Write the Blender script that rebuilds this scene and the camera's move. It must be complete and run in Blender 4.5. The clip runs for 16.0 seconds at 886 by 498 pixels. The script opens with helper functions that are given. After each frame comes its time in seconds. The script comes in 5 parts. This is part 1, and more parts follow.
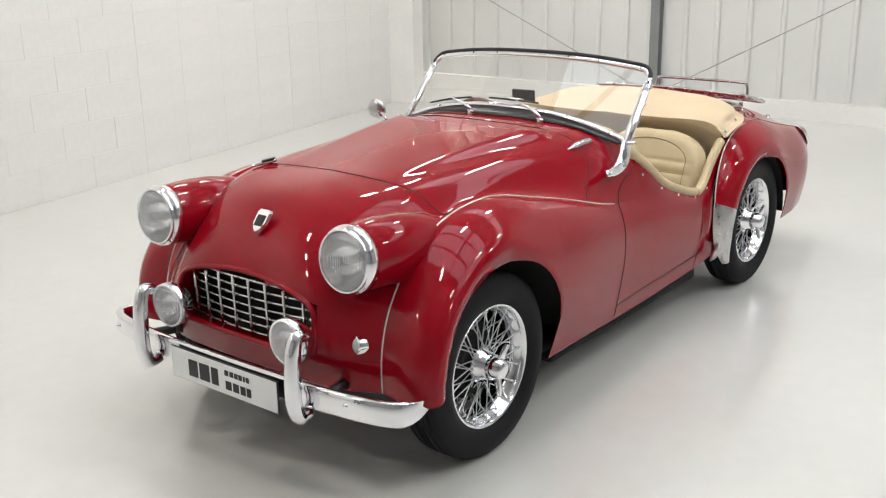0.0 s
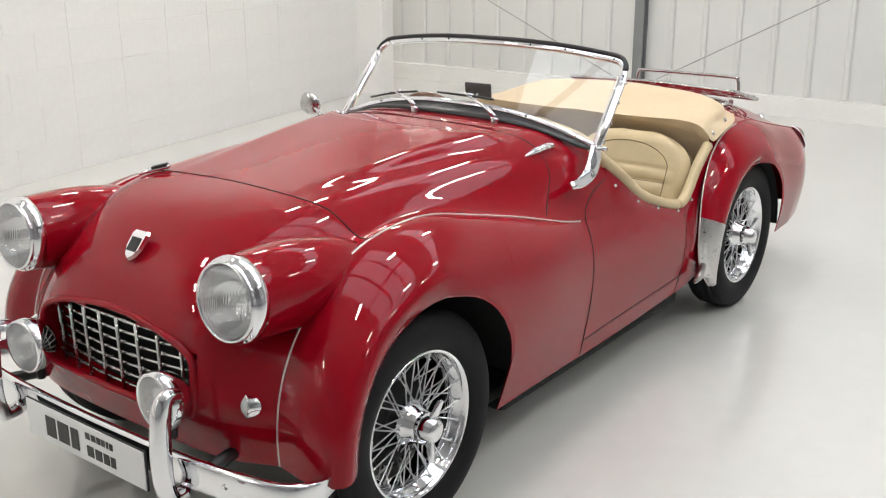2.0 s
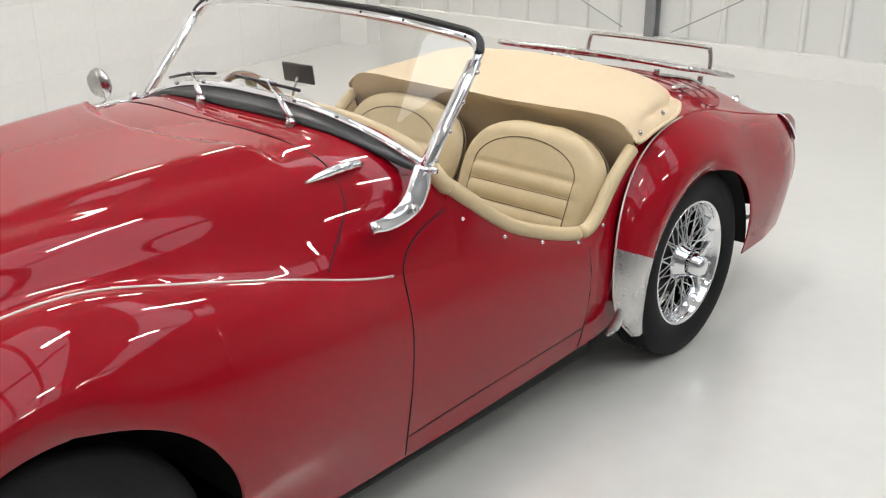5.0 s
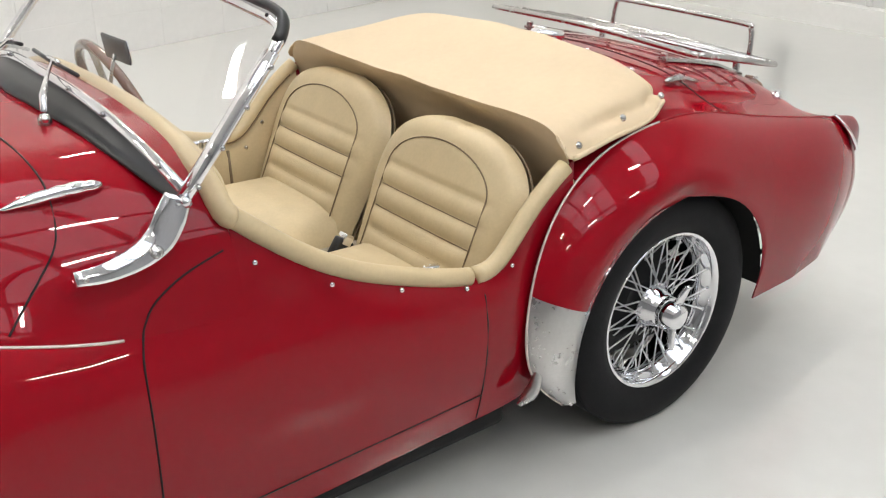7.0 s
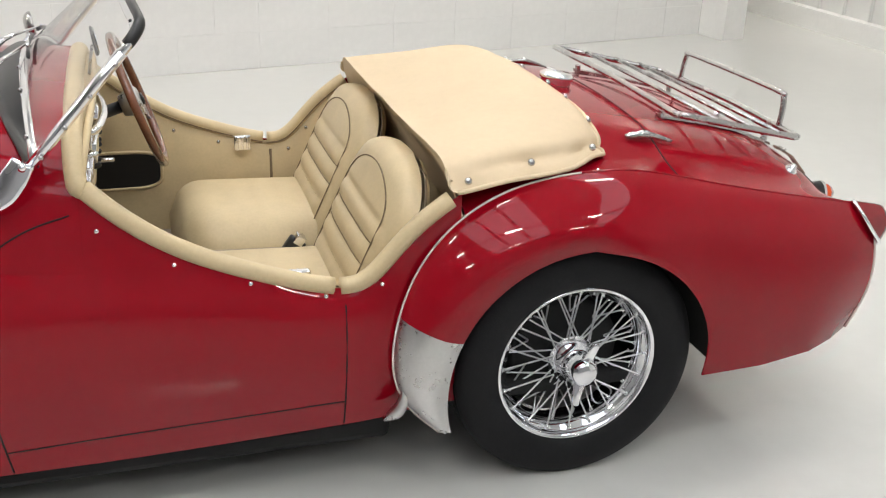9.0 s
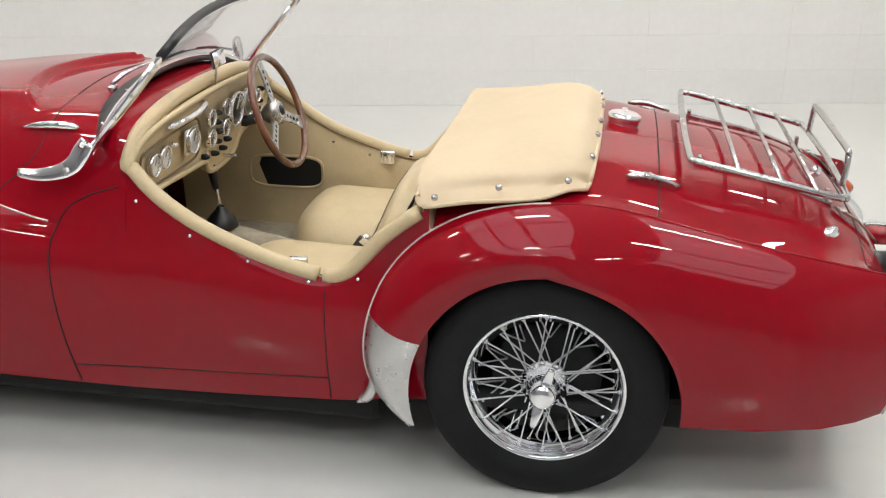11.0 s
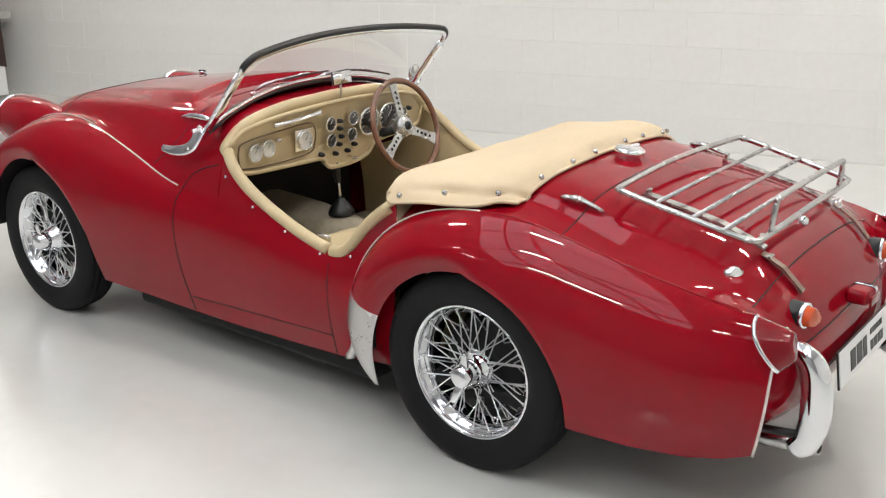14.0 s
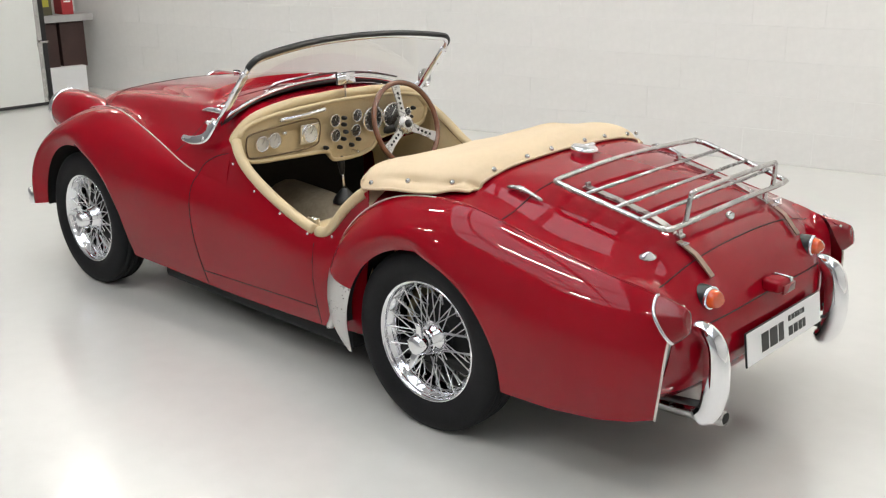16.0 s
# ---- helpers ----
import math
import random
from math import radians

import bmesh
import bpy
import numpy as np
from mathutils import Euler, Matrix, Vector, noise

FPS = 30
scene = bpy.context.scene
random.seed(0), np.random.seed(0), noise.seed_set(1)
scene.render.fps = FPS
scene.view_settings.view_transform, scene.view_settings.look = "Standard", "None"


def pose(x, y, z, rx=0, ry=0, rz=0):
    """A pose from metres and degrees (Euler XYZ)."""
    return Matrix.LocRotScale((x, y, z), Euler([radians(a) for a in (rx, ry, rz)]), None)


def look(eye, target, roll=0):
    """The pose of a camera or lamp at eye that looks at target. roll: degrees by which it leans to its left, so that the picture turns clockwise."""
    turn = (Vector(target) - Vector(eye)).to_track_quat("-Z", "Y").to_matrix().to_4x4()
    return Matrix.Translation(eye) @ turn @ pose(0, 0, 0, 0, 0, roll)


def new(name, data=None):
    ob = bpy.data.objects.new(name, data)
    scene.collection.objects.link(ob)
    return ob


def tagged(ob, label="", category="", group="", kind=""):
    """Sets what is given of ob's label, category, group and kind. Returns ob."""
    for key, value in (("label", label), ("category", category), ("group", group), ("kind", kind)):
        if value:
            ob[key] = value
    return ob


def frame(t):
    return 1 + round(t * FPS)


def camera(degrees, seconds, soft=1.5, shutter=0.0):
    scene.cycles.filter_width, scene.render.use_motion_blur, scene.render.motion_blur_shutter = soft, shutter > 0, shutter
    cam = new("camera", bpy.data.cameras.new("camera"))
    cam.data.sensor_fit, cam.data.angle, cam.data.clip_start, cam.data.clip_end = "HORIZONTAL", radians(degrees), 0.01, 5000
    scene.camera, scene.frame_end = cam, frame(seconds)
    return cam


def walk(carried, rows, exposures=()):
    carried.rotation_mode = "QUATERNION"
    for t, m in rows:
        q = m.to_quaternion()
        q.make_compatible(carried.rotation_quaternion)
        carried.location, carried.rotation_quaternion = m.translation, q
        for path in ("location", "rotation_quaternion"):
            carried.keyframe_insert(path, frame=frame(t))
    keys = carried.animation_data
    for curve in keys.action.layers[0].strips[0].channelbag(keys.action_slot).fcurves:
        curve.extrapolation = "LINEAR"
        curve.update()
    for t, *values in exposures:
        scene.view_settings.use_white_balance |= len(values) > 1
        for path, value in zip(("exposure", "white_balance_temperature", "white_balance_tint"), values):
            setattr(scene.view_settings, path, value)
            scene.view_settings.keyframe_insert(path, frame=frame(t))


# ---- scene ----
cam = camera(47.3, 16.0, soft=1.2)
PATH = [
    (0, (-2.621, -2.482, 1.694), (-1.118, -1.297, 1.114), -0.9),
    (0.5, (-2.531, -2.446, 1.67), (-1.024, -1.263, 1.095), -0.8),
    (1, (-2.375, -2.362, 1.611), (-0.86, -1.181, 1.052), -0.8),
    (1.5, (-2.177, -2.286, 1.609), (-0.668, -1.106, 1.035), -0.7),
    (2, (-1.99, -2.217, 1.61), (-0.476, -1.055, 1.012), -0.2),
    (2.5, (-1.778, -2.181, 1.612), (-0.268, -1.029, 0.986), 0.1),
    (3, (-1.545, -2.164, 1.601), (-0.049, -1.002, 0.958), -0.1),
    (3.5, (-1.324, -2.107, 1.571), (0.166, -0.941, 0.923), -0.2),
    (4, (-1.105, -2.074, 1.563), (0.369, -0.893, 0.904), -0.5),
    (4.5, (-0.912, -2.099, 1.578), (0.532, -0.895, 0.896), -0.3),
    (7, (0.349, -2.127, 1.541), (1.475, -0.692, 0.721), 0.2),
    (7.5, (0.547, -2.273, 1.505), (1.556, -0.734, 0.722), -0.2),
    (8, (0.735, -2.421, 1.528), (1.628, -0.816, 0.738), 1.2),
    (10.5, (2.073, -2.987, 1.618), (1.971, -1.128, 0.889), 0.7),
    (11, (2.378, -3.02, 1.621), (2.057, -1.18, 0.905), 0.1),
    (11.5, (2.651, -3.045, 1.626), (2.148, -1.239, 0.928), -0.1),
    (12, (2.942, -3.043, 1.63), (2.263, -1.288, 0.952), -0.4),
    (12.5, (3.256, -2.998, 1.625), (2.396, -1.316, 0.968), -0.8),
    (13, (3.495, -2.975, 1.613), (2.509, -1.354, 0.981), -0.6),
    (13.5, (3.702, -2.95, 1.627), (2.615, -1.392, 1.001), -0.6),
    (14, (3.904, -2.895, 1.637), (2.73, -1.401, 1.012), -0.8),
    (14.5, (4.092, -2.844, 1.644), (2.848, -1.407, 1.021), -0.9),
    (15, (4.229, -2.888, 1.654), (2.962, -1.469, 1.038), -0.6),
    (15.5, (4.356, -2.915, 1.665), (3.068, -1.513, 1.051), -0.4),
    (16, (4.463, -2.926, 1.672), (3.157, -1.539, 1.062), -0.4),
]
walk(cam, [(t, look(eye, target, roll)) for t, eye, target, roll in PATH])

# ---------------------------------------------------------------- world and lights
world = bpy.data.worlds.new("world")
scene.world = world
world.use_nodes = True
world.node_tree.nodes["Background"].inputs[0].default_value = (0.9, 0.92, 1.0, 1)
world.node_tree.nodes["Background"].inputs[1].default_value = 0.1
LAMP_POWER = 104.0
ROOF_POWER = 2.0
scene.view_settings.exposure = 0.0


# ---------------------------------------------------------------- materials
def mat(name, color, rough=0.5, metal=0.0, coat=0.0, vary=0.0, scale=8.0, bump=0.0, bump_scale=60.0, rough_vary=0.0, spec=0.5, coat_rough=0.03, coat_ior=1.5):
    m = bpy.data.materials.new(name)
    m.use_nodes = True
    nt = m.node_tree
    b = nt.nodes["Principled BSDF"]
    b.inputs["Base Color"].default_value = (*color, 1)
    b.inputs["Roughness"].default_value = rough
    b.inputs["Metallic"].default_value = metal
    b.inputs["Coat Weight"].default_value = coat
    b.inputs["Coat Roughness"].default_value = coat_rough
    b.inputs["Coat IOR"].default_value = coat_ior
    b.inputs["Specular IOR Level"].default_value = spec
    co = nt.nodes.new("ShaderNodeTexCoord")
    if vary or rough_vary:
        n = nt.nodes.new("ShaderNodeTexNoise")
        n.inputs["Scale"].default_value = scale
        n.inputs["Detail"].default_value = 6
        nt.links.new(co.outputs["Object"], n.inputs["Vector"])
        n2 = nt.nodes.new("ShaderNodeTexNoise")
        n2.inputs["Scale"].default_value = scale * 9
        n2.inputs["Detail"].default_value = 3
        nt.links.new(co.outputs["Object"], n2.inputs["Vector"])
        add = nt.nodes.new("ShaderNodeMath")
        add.operation = "MULTIPLY_ADD"
        add.inputs[1].default_value = 0.4
        nt.links.new(n2.outputs["Fac"], add.inputs[0])
        mul = nt.nodes.new("ShaderNodeMath")
        mul.operation = "MULTIPLY"
        mul.inputs[1].default_value = 0.6
        nt.links.new(n.outputs["Fac"], mul.inputs[0])
        nt.links.new(mul.outputs[0], add.inputs[2])
        if vary:
            r = nt.nodes.new("ShaderNodeValToRGB")
            r.color_ramp.elements[0].position = 0.3
            r.color_ramp.elements[1].position = 0.7
            r.color_ramp.elements[0].color = (*[c * (1 - vary) for c in color], 1)
            r.color_ramp.elements[1].color = (*[min(1, c * (1 + vary)) for c in color], 1)
            nt.links.new(add.outputs[0], r.inputs[0])
            nt.links.new(r.outputs[0], b.inputs["Base Color"])
        if rough_vary:
            mr = nt.nodes.new("ShaderNodeMapRange")
            mr.inputs[1].default_value, mr.inputs[2].default_value = 0.3, 0.7
            mr.inputs[3].default_value, mr.inputs[4].default_value = max(0, rough - rough_vary), rough + rough_vary
            nt.links.new(add.outputs[0], mr.inputs[0])
            nt.links.new(mr.outputs[0], b.inputs["Roughness"])
    if bump:
        n = nt.nodes.new("ShaderNodeTexNoise")
        n.inputs["Scale"].default_value = bump_scale
        n.inputs["Detail"].default_value = 4
        nt.links.new(co.outputs["Object"], n.inputs["Vector"])
        bp = nt.nodes.new("ShaderNodeBump")
        bp.inputs["Strength"].default_value = bump
        bp.inputs["Distance"].default_value = 0.004
        nt.links.new(n.outputs["Fac"], bp.inputs["Height"])
        nt.links.new(bp.outputs[0], b.inputs["Normal"])
    return m


def glow(name, color, strength):
    m = bpy.data.materials.new(name)
    m.use_nodes = True
    b = m.node_tree.nodes["Principled BSDF"]
    b.inputs["Base Color"].default_value = (0.8, 0.8, 0.8, 1)
    b.inputs["Emission Color"].default_value = (*color, 1)
    b.inputs["Emission Strength"].default_value = strength
    return m


def glass(name, tint=(1, 1, 1), rough=0.0, ior=1.45):
    m = bpy.data.materials.new(name)
    m.use_nodes = True
    b = m.node_tree.nodes["Principled BSDF"]
    b.inputs["Base Color"].default_value = (*tint, 1)
    b.inputs["Transmission Weight"].default_value = 1
    b.inputs["Roughness"].default_value = rough
    b.inputs["IOR"].default_value = ior
    return m


def thin_glass(name):
    m = bpy.data.materials.new(name)
    m.use_nodes = True
    nt = m.node_tree
    nt.nodes.clear()
    out = nt.nodes.new("ShaderNodeOutputMaterial")
    mix = nt.nodes.new("ShaderNodeMixShader")
    tr = nt.nodes.new("ShaderNodeBsdfTransparent")
    gl = nt.nodes.new("ShaderNodeBsdfGlossy")
    gl.inputs["Roughness"].default_value = 0.0
    lw = nt.nodes.new("ShaderNodeLayerWeight")
    lw.inputs["Blend"].default_value = 0.5
    pw = nt.nodes.new("ShaderNodeMath")
    pw.operation = "POWER"
    pw.inputs[1].default_value = 4.5
    ma = nt.nodes.new("ShaderNodeMath")
    ma.operation = "MULTIPLY_ADD"
    ma.inputs[1].default_value = 0.85
    ma.inputs[2].default_value = 0.09
    nt.links.new(lw.outputs["Facing"], pw.inputs[0])
    nt.links.new(pw.outputs[0], ma.inputs[0])
    nt.links.new(ma.outputs[0], mix.inputs[0])
    nt.links.new(tr.outputs[0], mix.inputs[1])
    nt.links.new(gl.outputs[0], mix.inputs[2])
    nt.links.new(mix.outputs[0], out.inputs[0])
    return m


RED = mat("red_paint", (0.262, 0.0022, 0.0095), 0.4, coat=1.0, vary=0.03, scale=3, spec=0.0, coat_ior=1.38, coat_rough=0.015)
CHROME = mat("chrome", (0.86, 0.86, 0.88), 0.06, 1.0, rough_vary=0.03, scale=20)
STEEL = mat("brushed_steel", (0.52, 0.51, 0.50), 0.24, 1.0, rough_vary=0.08, scale=25)
ALLOY = mat("dull_alloy", (0.56, 0.55, 0.54), 0.30, 1.0, vary=0.08, scale=12, rough_vary=0.1)
RUBBER = mat("tyre_rubber", (0.008, 0.008, 0.009), 0.7, vary=0.3, scale=10, bump=0.15, bump_scale=200, spec=0.25)
BLACK = mat("black_trim", (0.01, 0.01, 0.011), 0.35, vary=0.2)
SEAM = mat("shut_line", (0.012, 0.003, 0.004), 0.8)
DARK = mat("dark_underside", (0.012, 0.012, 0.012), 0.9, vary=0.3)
# grey for unseen walls, picked to weaken side bounce and deepen under-car shadow
DIMWALL = mat("unseen_dim_wall", (0.30, 0.30, 0.31), 0.6, vary=0.06, scale=2)
PIPING = mat("bead_piping", (0.74, 0.64, 0.60), 0.25, 0.3, vary=0.06)
LEATHER = mat("cream_leather", (0.55, 0.435, 0.258), 0.42, vary=0.08, scale=14, bump=0.10, bump_scale=480)
VINYL = mat("cream_hood_cloth", (0.63, 0.495, 0.325), 0.6, vary=0.05, scale=6, bump=0.2, bump_scale=500)
CARPET = mat("beige_carpet", (0.36, 0.31, 0.23), 0.95, vary=0.2, scale=40, bump=0.6, bump_scale=700)
STITCH = mat("dark_seam_stitch", (0.16, 0.11, 0.06), 0.7)
WOOD = mat("varnished_wood_rim", (0.16, 0.06, 0.03), 0.25, coat=0.8, vary=0.3, scale=30)
WHITE = mat("white_plate", (0.82, 0.82, 0.82), 0.35, coat=0.3, vary=0.02)
INK = mat("black_ink", (0.012, 0.012, 0.012), 0.4)
LENS = glass("fluted_lamp_lens", (.97, .98, .98), 0.05, 1.35)
_nt = LENS.node_tree
_nt.nodes["Principled BSDF"].inputs["Transmission Weight"].default_value = 0.8
_wave, _co, _bp = _nt.nodes.new("ShaderNodeTexWave"), _nt.nodes.new("ShaderNodeTexCoord"), _nt.nodes.new("ShaderNodeBump")
_wave.bands_direction = "Y"
_wave.inputs["Scale"].default_value = 42
_wave.inputs["Distortion"].default_value = 1.0
_bp.inputs["Strength"].default_value = 0.35
_bp.inputs["Distance"].default_value = 0.003
_nt.links.new(_co.outputs["Object"], _wave.inputs["Vector"])
_nt.links.new(_wave.outputs["Fac"], _bp.inputs["Height"])
_nt.links.new(_bp.outputs[0], _nt.nodes["Principled BSDF"].inputs["Normal"])
AMBER = mat("amber_lens", (0.62, 0.075, 0.010), 0.12, coat=1.0)
REDLENS = mat("red_lens", (0.20, 0.003, 0.008), 0.2, coat=0.5, coat_ior=1.35)
# strap steel with its brownish reflection put into the base colour
REFLECT_STEEL = mat("strap_steel_brown_reflection", (0.34, 0.25, 0.20), 0.3, 1.0, vary=0.15, scale=40)
WIRE = mat("bright_wire", (0.80, 0.80, 0.81), 0.32, 0.8, rough_vary=0.05, scale=30)
SCREEN = thin_glass("screen_glass")
WALLPAINT = mat("white_wall_paint", (0.81, 0.80, 0.775), 0.55, vary=0.035, scale=2.5, bump=0.3, bump_scale=45)
FLOORPAINT = mat("pale_epoxy_floor", (0.64, 0.64, 0.61), 0.38, vary=0.05, scale=1.2, rough_vary=0.06, coat=1.0, coat_rough=0.15, coat_ior=1.7)
CLADDING = mat("white_steel_cladding", (0.70, 0.70, 0.68), 0.4, vary=0.02, scale=2)
GREYSTEEL = mat("grey_painted_steel", (0.22, 0.225, 0.23), 0.4, vary=0.1, scale=6)
BRACE = mat("galvanised_rod", (0.36, 0.36, 0.36), 0.5, vary=0.1, scale=6)
CEILPAINT = mat("white_ceiling_sheet", (0.60, 0.60, 0.61), 0.6, vary=0.03)
ROOFGLOW = glow("rooflight_sheet", (0.82, 0.89, 1.0), ROOF_POWER)
LAMPGLOW = glow("lamp_glow", (1.0, 0.965, 0.905), LAMP_POWER)


# ---------------------------------------------------------------- mesh helpers
def finish(name, verts, faces, material, parent=None, smooth=True, label=""):
    me = bpy.data.meshes.new(name)
    me.from_pydata([tuple(v) for v in verts], [], [tuple(f) for f in faces])
    me.validate()
    if smooth:
        me.polygons.foreach_set("use_smooth", [True] * len(me.polygons))
    me.materials.append(material)
    me.update()
    ob = new(name, me)
    ob.parent = parent
    if label:
        ob["label"] = label
    return ob


def part(name, bm, material, parent=None, label="", smooth=True, at=None):
    me = bpy.data.meshes.new(name)
    bm.to_mesh(me)
    bm.free()
    if smooth:
        me.polygons.foreach_set("use_smooth", [True] * len(me.polygons))
    me.materials.append(material)
    ob = new(name, me)
    ob.parent = parent
    if at is not None:
        ob.matrix_basis = at
    if label:
        ob["label"] = label
    return ob


def box_bm(size, at=(0, 0, 0), bevel=0.0, seg=2, turn=None):
    bm = bmesh.new()
    bmesh.ops.create_cube(bm, size=1)
    bmesh.ops.scale(bm, vec=size, verts=bm.verts)
    if bevel:
        bmesh.ops.bevel(bm, geom=bm.edges[:], offset=bevel, segments=seg, profile=0.5, affect="EDGES")
    if turn is not None:
        bmesh.ops.transform(bm, matrix=turn, verts=bm.verts)
    bmesh.ops.translate(bm, vec=at, verts=bm.verts)
    return bm


def lathe(profile, n=48, axis="y"):
    """profile: (distance along the axis, radius)."""
    verts, faces = [], []
    for k in range(n):
        a = 2 * math.pi * k / n
        for d, r in profile:
            c, s = r * math.cos(a), r * math.sin(a)
            verts.append({"y": (c, d, s), "x": (d, c, s), "z": (c, s, d)}[axis])
    m = len(profile)
    for k in range(n):
        for i in range(m - 1):
            a, b = k * m + i, ((k + 1) % n) * m + i
            faces.append((a, a + 1, b + 1, b) if axis == "y" else (a, b, b + 1, a + 1))
    return verts, faces


def tube(points, radius, n=8, closed=False, taper=None):
    pts = [Vector(p) for p in points]
    m = len(pts)
    verts, faces = [], []
    ref = None
    for i, p in enumerate(pts):
        if closed:
            d = pts[(i + 1) % m] - pts[i - 1]
        else:
            d = pts[min(i + 1, m - 1)] - pts[max(i - 1, 0)]
        d.normalize()
        if ref is None:
            ref = Vector((0, 0, 1)) if abs(d.z) < 0.9 else Vector((1, 0, 0))
        side = d.cross(ref).normalized()
        ref = side.cross(d).normalized()
        r = radius if taper is None else radius * taper[i]
        for k in range(n):
            a = 2 * math.pi * k / n
            verts.append(p + side * (math.cos(a) * r) + ref * (math.sin(a) * r))
    rng = m if closed else m - 1
    for i in range(rng):
        j = (i + 1) % m
        for k in range(n):
            l = (k + 1) % n
            faces.append((i * n + k, i * n + l, j * n + l, j * n + k))
    if not closed:
        faces.append(tuple(range(n - 1, -1, -1)))
        faces.append(tuple((m - 1) * n + k for k in range(n)))
    return verts, faces


def catmull(ps, per, closed=False):
    ps = [Vector(p) for p in ps]
    n = len(ps)
    out = []
    rng = n if closed else n - 1
    for i in range(rng):
        if closed:
            a, b, c, d = ps[i - 1], ps[i], ps[(i + 1) % n], ps[(i + 2) % n]
        else:
            b, c = ps[i], ps[i + 1]
            a = ps[i - 1] if i else b * 2 - c
            d = ps[i + 2] if i + 2 < n else c * 2 - b
        for k in range(per):
            t = k / per
            out.append(0.5 * ((2 * b) + (c - a) * t + (2 * a - 5 * b + 4 * c - d) * t * t + (3 * b - a - 3 * c + d) * t ** 3))
    if not closed:
        out.append(ps[-1])
    return out


def mirror_y(verts):
    return [(v[0], -v[1], v[2]) for v in verts]


def merge(*pieces):
    verts, faces = [], []
    for v, f in pieces:
        o = len(verts)
        verts += [tuple(x) for x in v]
        faces += [tuple(i + o for i in g) for g in f]
    return verts, faces


def moved(vf, m):
    return [m @ Vector(v) for v in vf[0]], vf[1]


def bm_vf(bm):
    bm.verts.index_update()
    out = [v.co.copy() for v in bm.verts], [tuple(v.index for v in f.verts) for f in bm.faces]
    bm.free()
    return out


# ---------------------------------------------------------------- the hall
def wall_slab(name, a, b, z0, z1, thick, material, label, cat="wall"):
    """A wall from a to b on the floor plan; its seen face runs along a-b, its thickness lies to the left of that way."""
    a, b = Vector(a), Vector(b)
    d = (b - a).normalized()
    n = Vector((-d.y, d.x)) * thick
    c = [a, b, b + n, a + n]
    verts = [(p.x, p.y, z) for z in (z0, z1) for p in c]
    faces = [(3, 2, 1, 0), (4, 5, 6, 7), (0, 1, 5, 4), (1, 2, 6, 5), (2, 3, 7, 6), (3, 0, 4, 7)]
    return tagged(finish(name, verts, faces, material, smooth=False), label, cat, kind="structure")


WALL_A, WALL_B = Vector((-5.33, 2.638)), Vector((5.88, 4.928))
ALONG = (WALL_B - WALL_A).normalized()
OUT = Vector((ALONG.y, -ALONG.x))
CEIL = 5.2
floor_v = [(-11, -9, 0), (9, -9, 0), (9, 8, 0), (-11, 8, 0), (-11, -9, -0.2), (9, -9, -0.2), (9, 8, -0.2), (-11, 8, -0.2)]
floor_f = [(0, 1, 2, 3), (7, 6, 5, 4), (0, 4, 5, 1), (1, 5, 6, 2), (2, 6, 7, 3), (3, 7, 4, 0)]
tagged(finish("floor", floor_v, floor_f, FLOORPAINT, smooth=False), "glossy pale grey painted epoxy floor", "floor", kind="structure")
wall_north = wall_slab("wall_north", WALL_A, WALL_B, 0, CEIL, 0.25, WALLPAINT, "white painted blockwork wall with faint courses")
wall_east = wall_slab("wall_east", (7.40, -9.0), (7.10, 8.0), 0, CEIL, -0.25, CLADDING, "white ribbed steel cladding wall above a low plinth")
# unseen west and south walls, added dark to hold back fill light
wall_slab("wall_west", (-9.0, -9.0), (-9.0, 8.0), 0, CEIL, 0.25, DIMWALL, "unseen end wall, greyed to cut bounce light")
wall_slab("wall_south", (-11, -8.0), (9, -8.0), 0, CEIL, -0.25, DIMWALL, "unseen south wall, greyed to cut bounce light")
wall_slab("wall_back", (-11, 7.6), (9, 7.6), 0, CEIL, 0.25, WALLPAINT, "plain white painted wall")
ceil_v = [(x, y, z) for z in (CEIL, CEIL + 0.15) for x, y in ((-11, -9), (9, -9), (9, 8), (-11, 8))]
tagged(finish("ceiling", ceil_v, [(0, 3, 2, 1), (4, 5, 6, 7), (0, 1, 5, 4), (1, 2, 6, 5), (2, 3, 7, 6), (3, 0, 4, 7)], CEILPAINT, smooth=False), "white sheeted ceiling", "ceiling", kind="structure")


def ceiling_light(x, y, length, turn):
    base = new("ceiling_light")
    base.matrix_basis = pose(x, y, CEIL - 0.75, 0, 0, turn)
    part("housing", box_bm((length, 0.16, 0.05), (0, 0, 0.045), 0.01), CEILPAINT, base, smooth=False)
    part("tube_lamp", box_bm((length - 0.06, 0.12, 0.03), (0, 0, 0), 0.008), LAMPGLOW, base, smooth=False)
    for dx in (-length * 0.4, length * 0.4):
        v, f = tube([(dx, 0, 0.07), (dx, 0, 0.75)], 0.006, 6)
        finish("hanger", v, f, STEEL, base)
    return tagged(base, "white hanging strip light with a lit tube, some added as fill", "ceiling light", "strip lights in rows")


for ly in (-5.6, -3.1, -0.5):
    for lx in (-0.9, 1.6, 4.1):
        ceiling_light(lx, ly + 0.2 * lx, 0.62, 11.5)
# row along the north wall, with lamps added to brighten it
for lx in (-5.0, -3.3, -1.6, 2.5, 3.6, 4.7):
    ceiling_light(lx, 2.45 + 0.2 * lx, 0.62, 11.5)
# four made-up fill lamps behind the wall, to light the dark cladding corner
for lx, ly in ((6.45, 5.5), (5.2, 6.2), (3.6, 5.9), (6.2, 6.9)):
    ceiling_light(lx, ly, 0.62, 11.5)

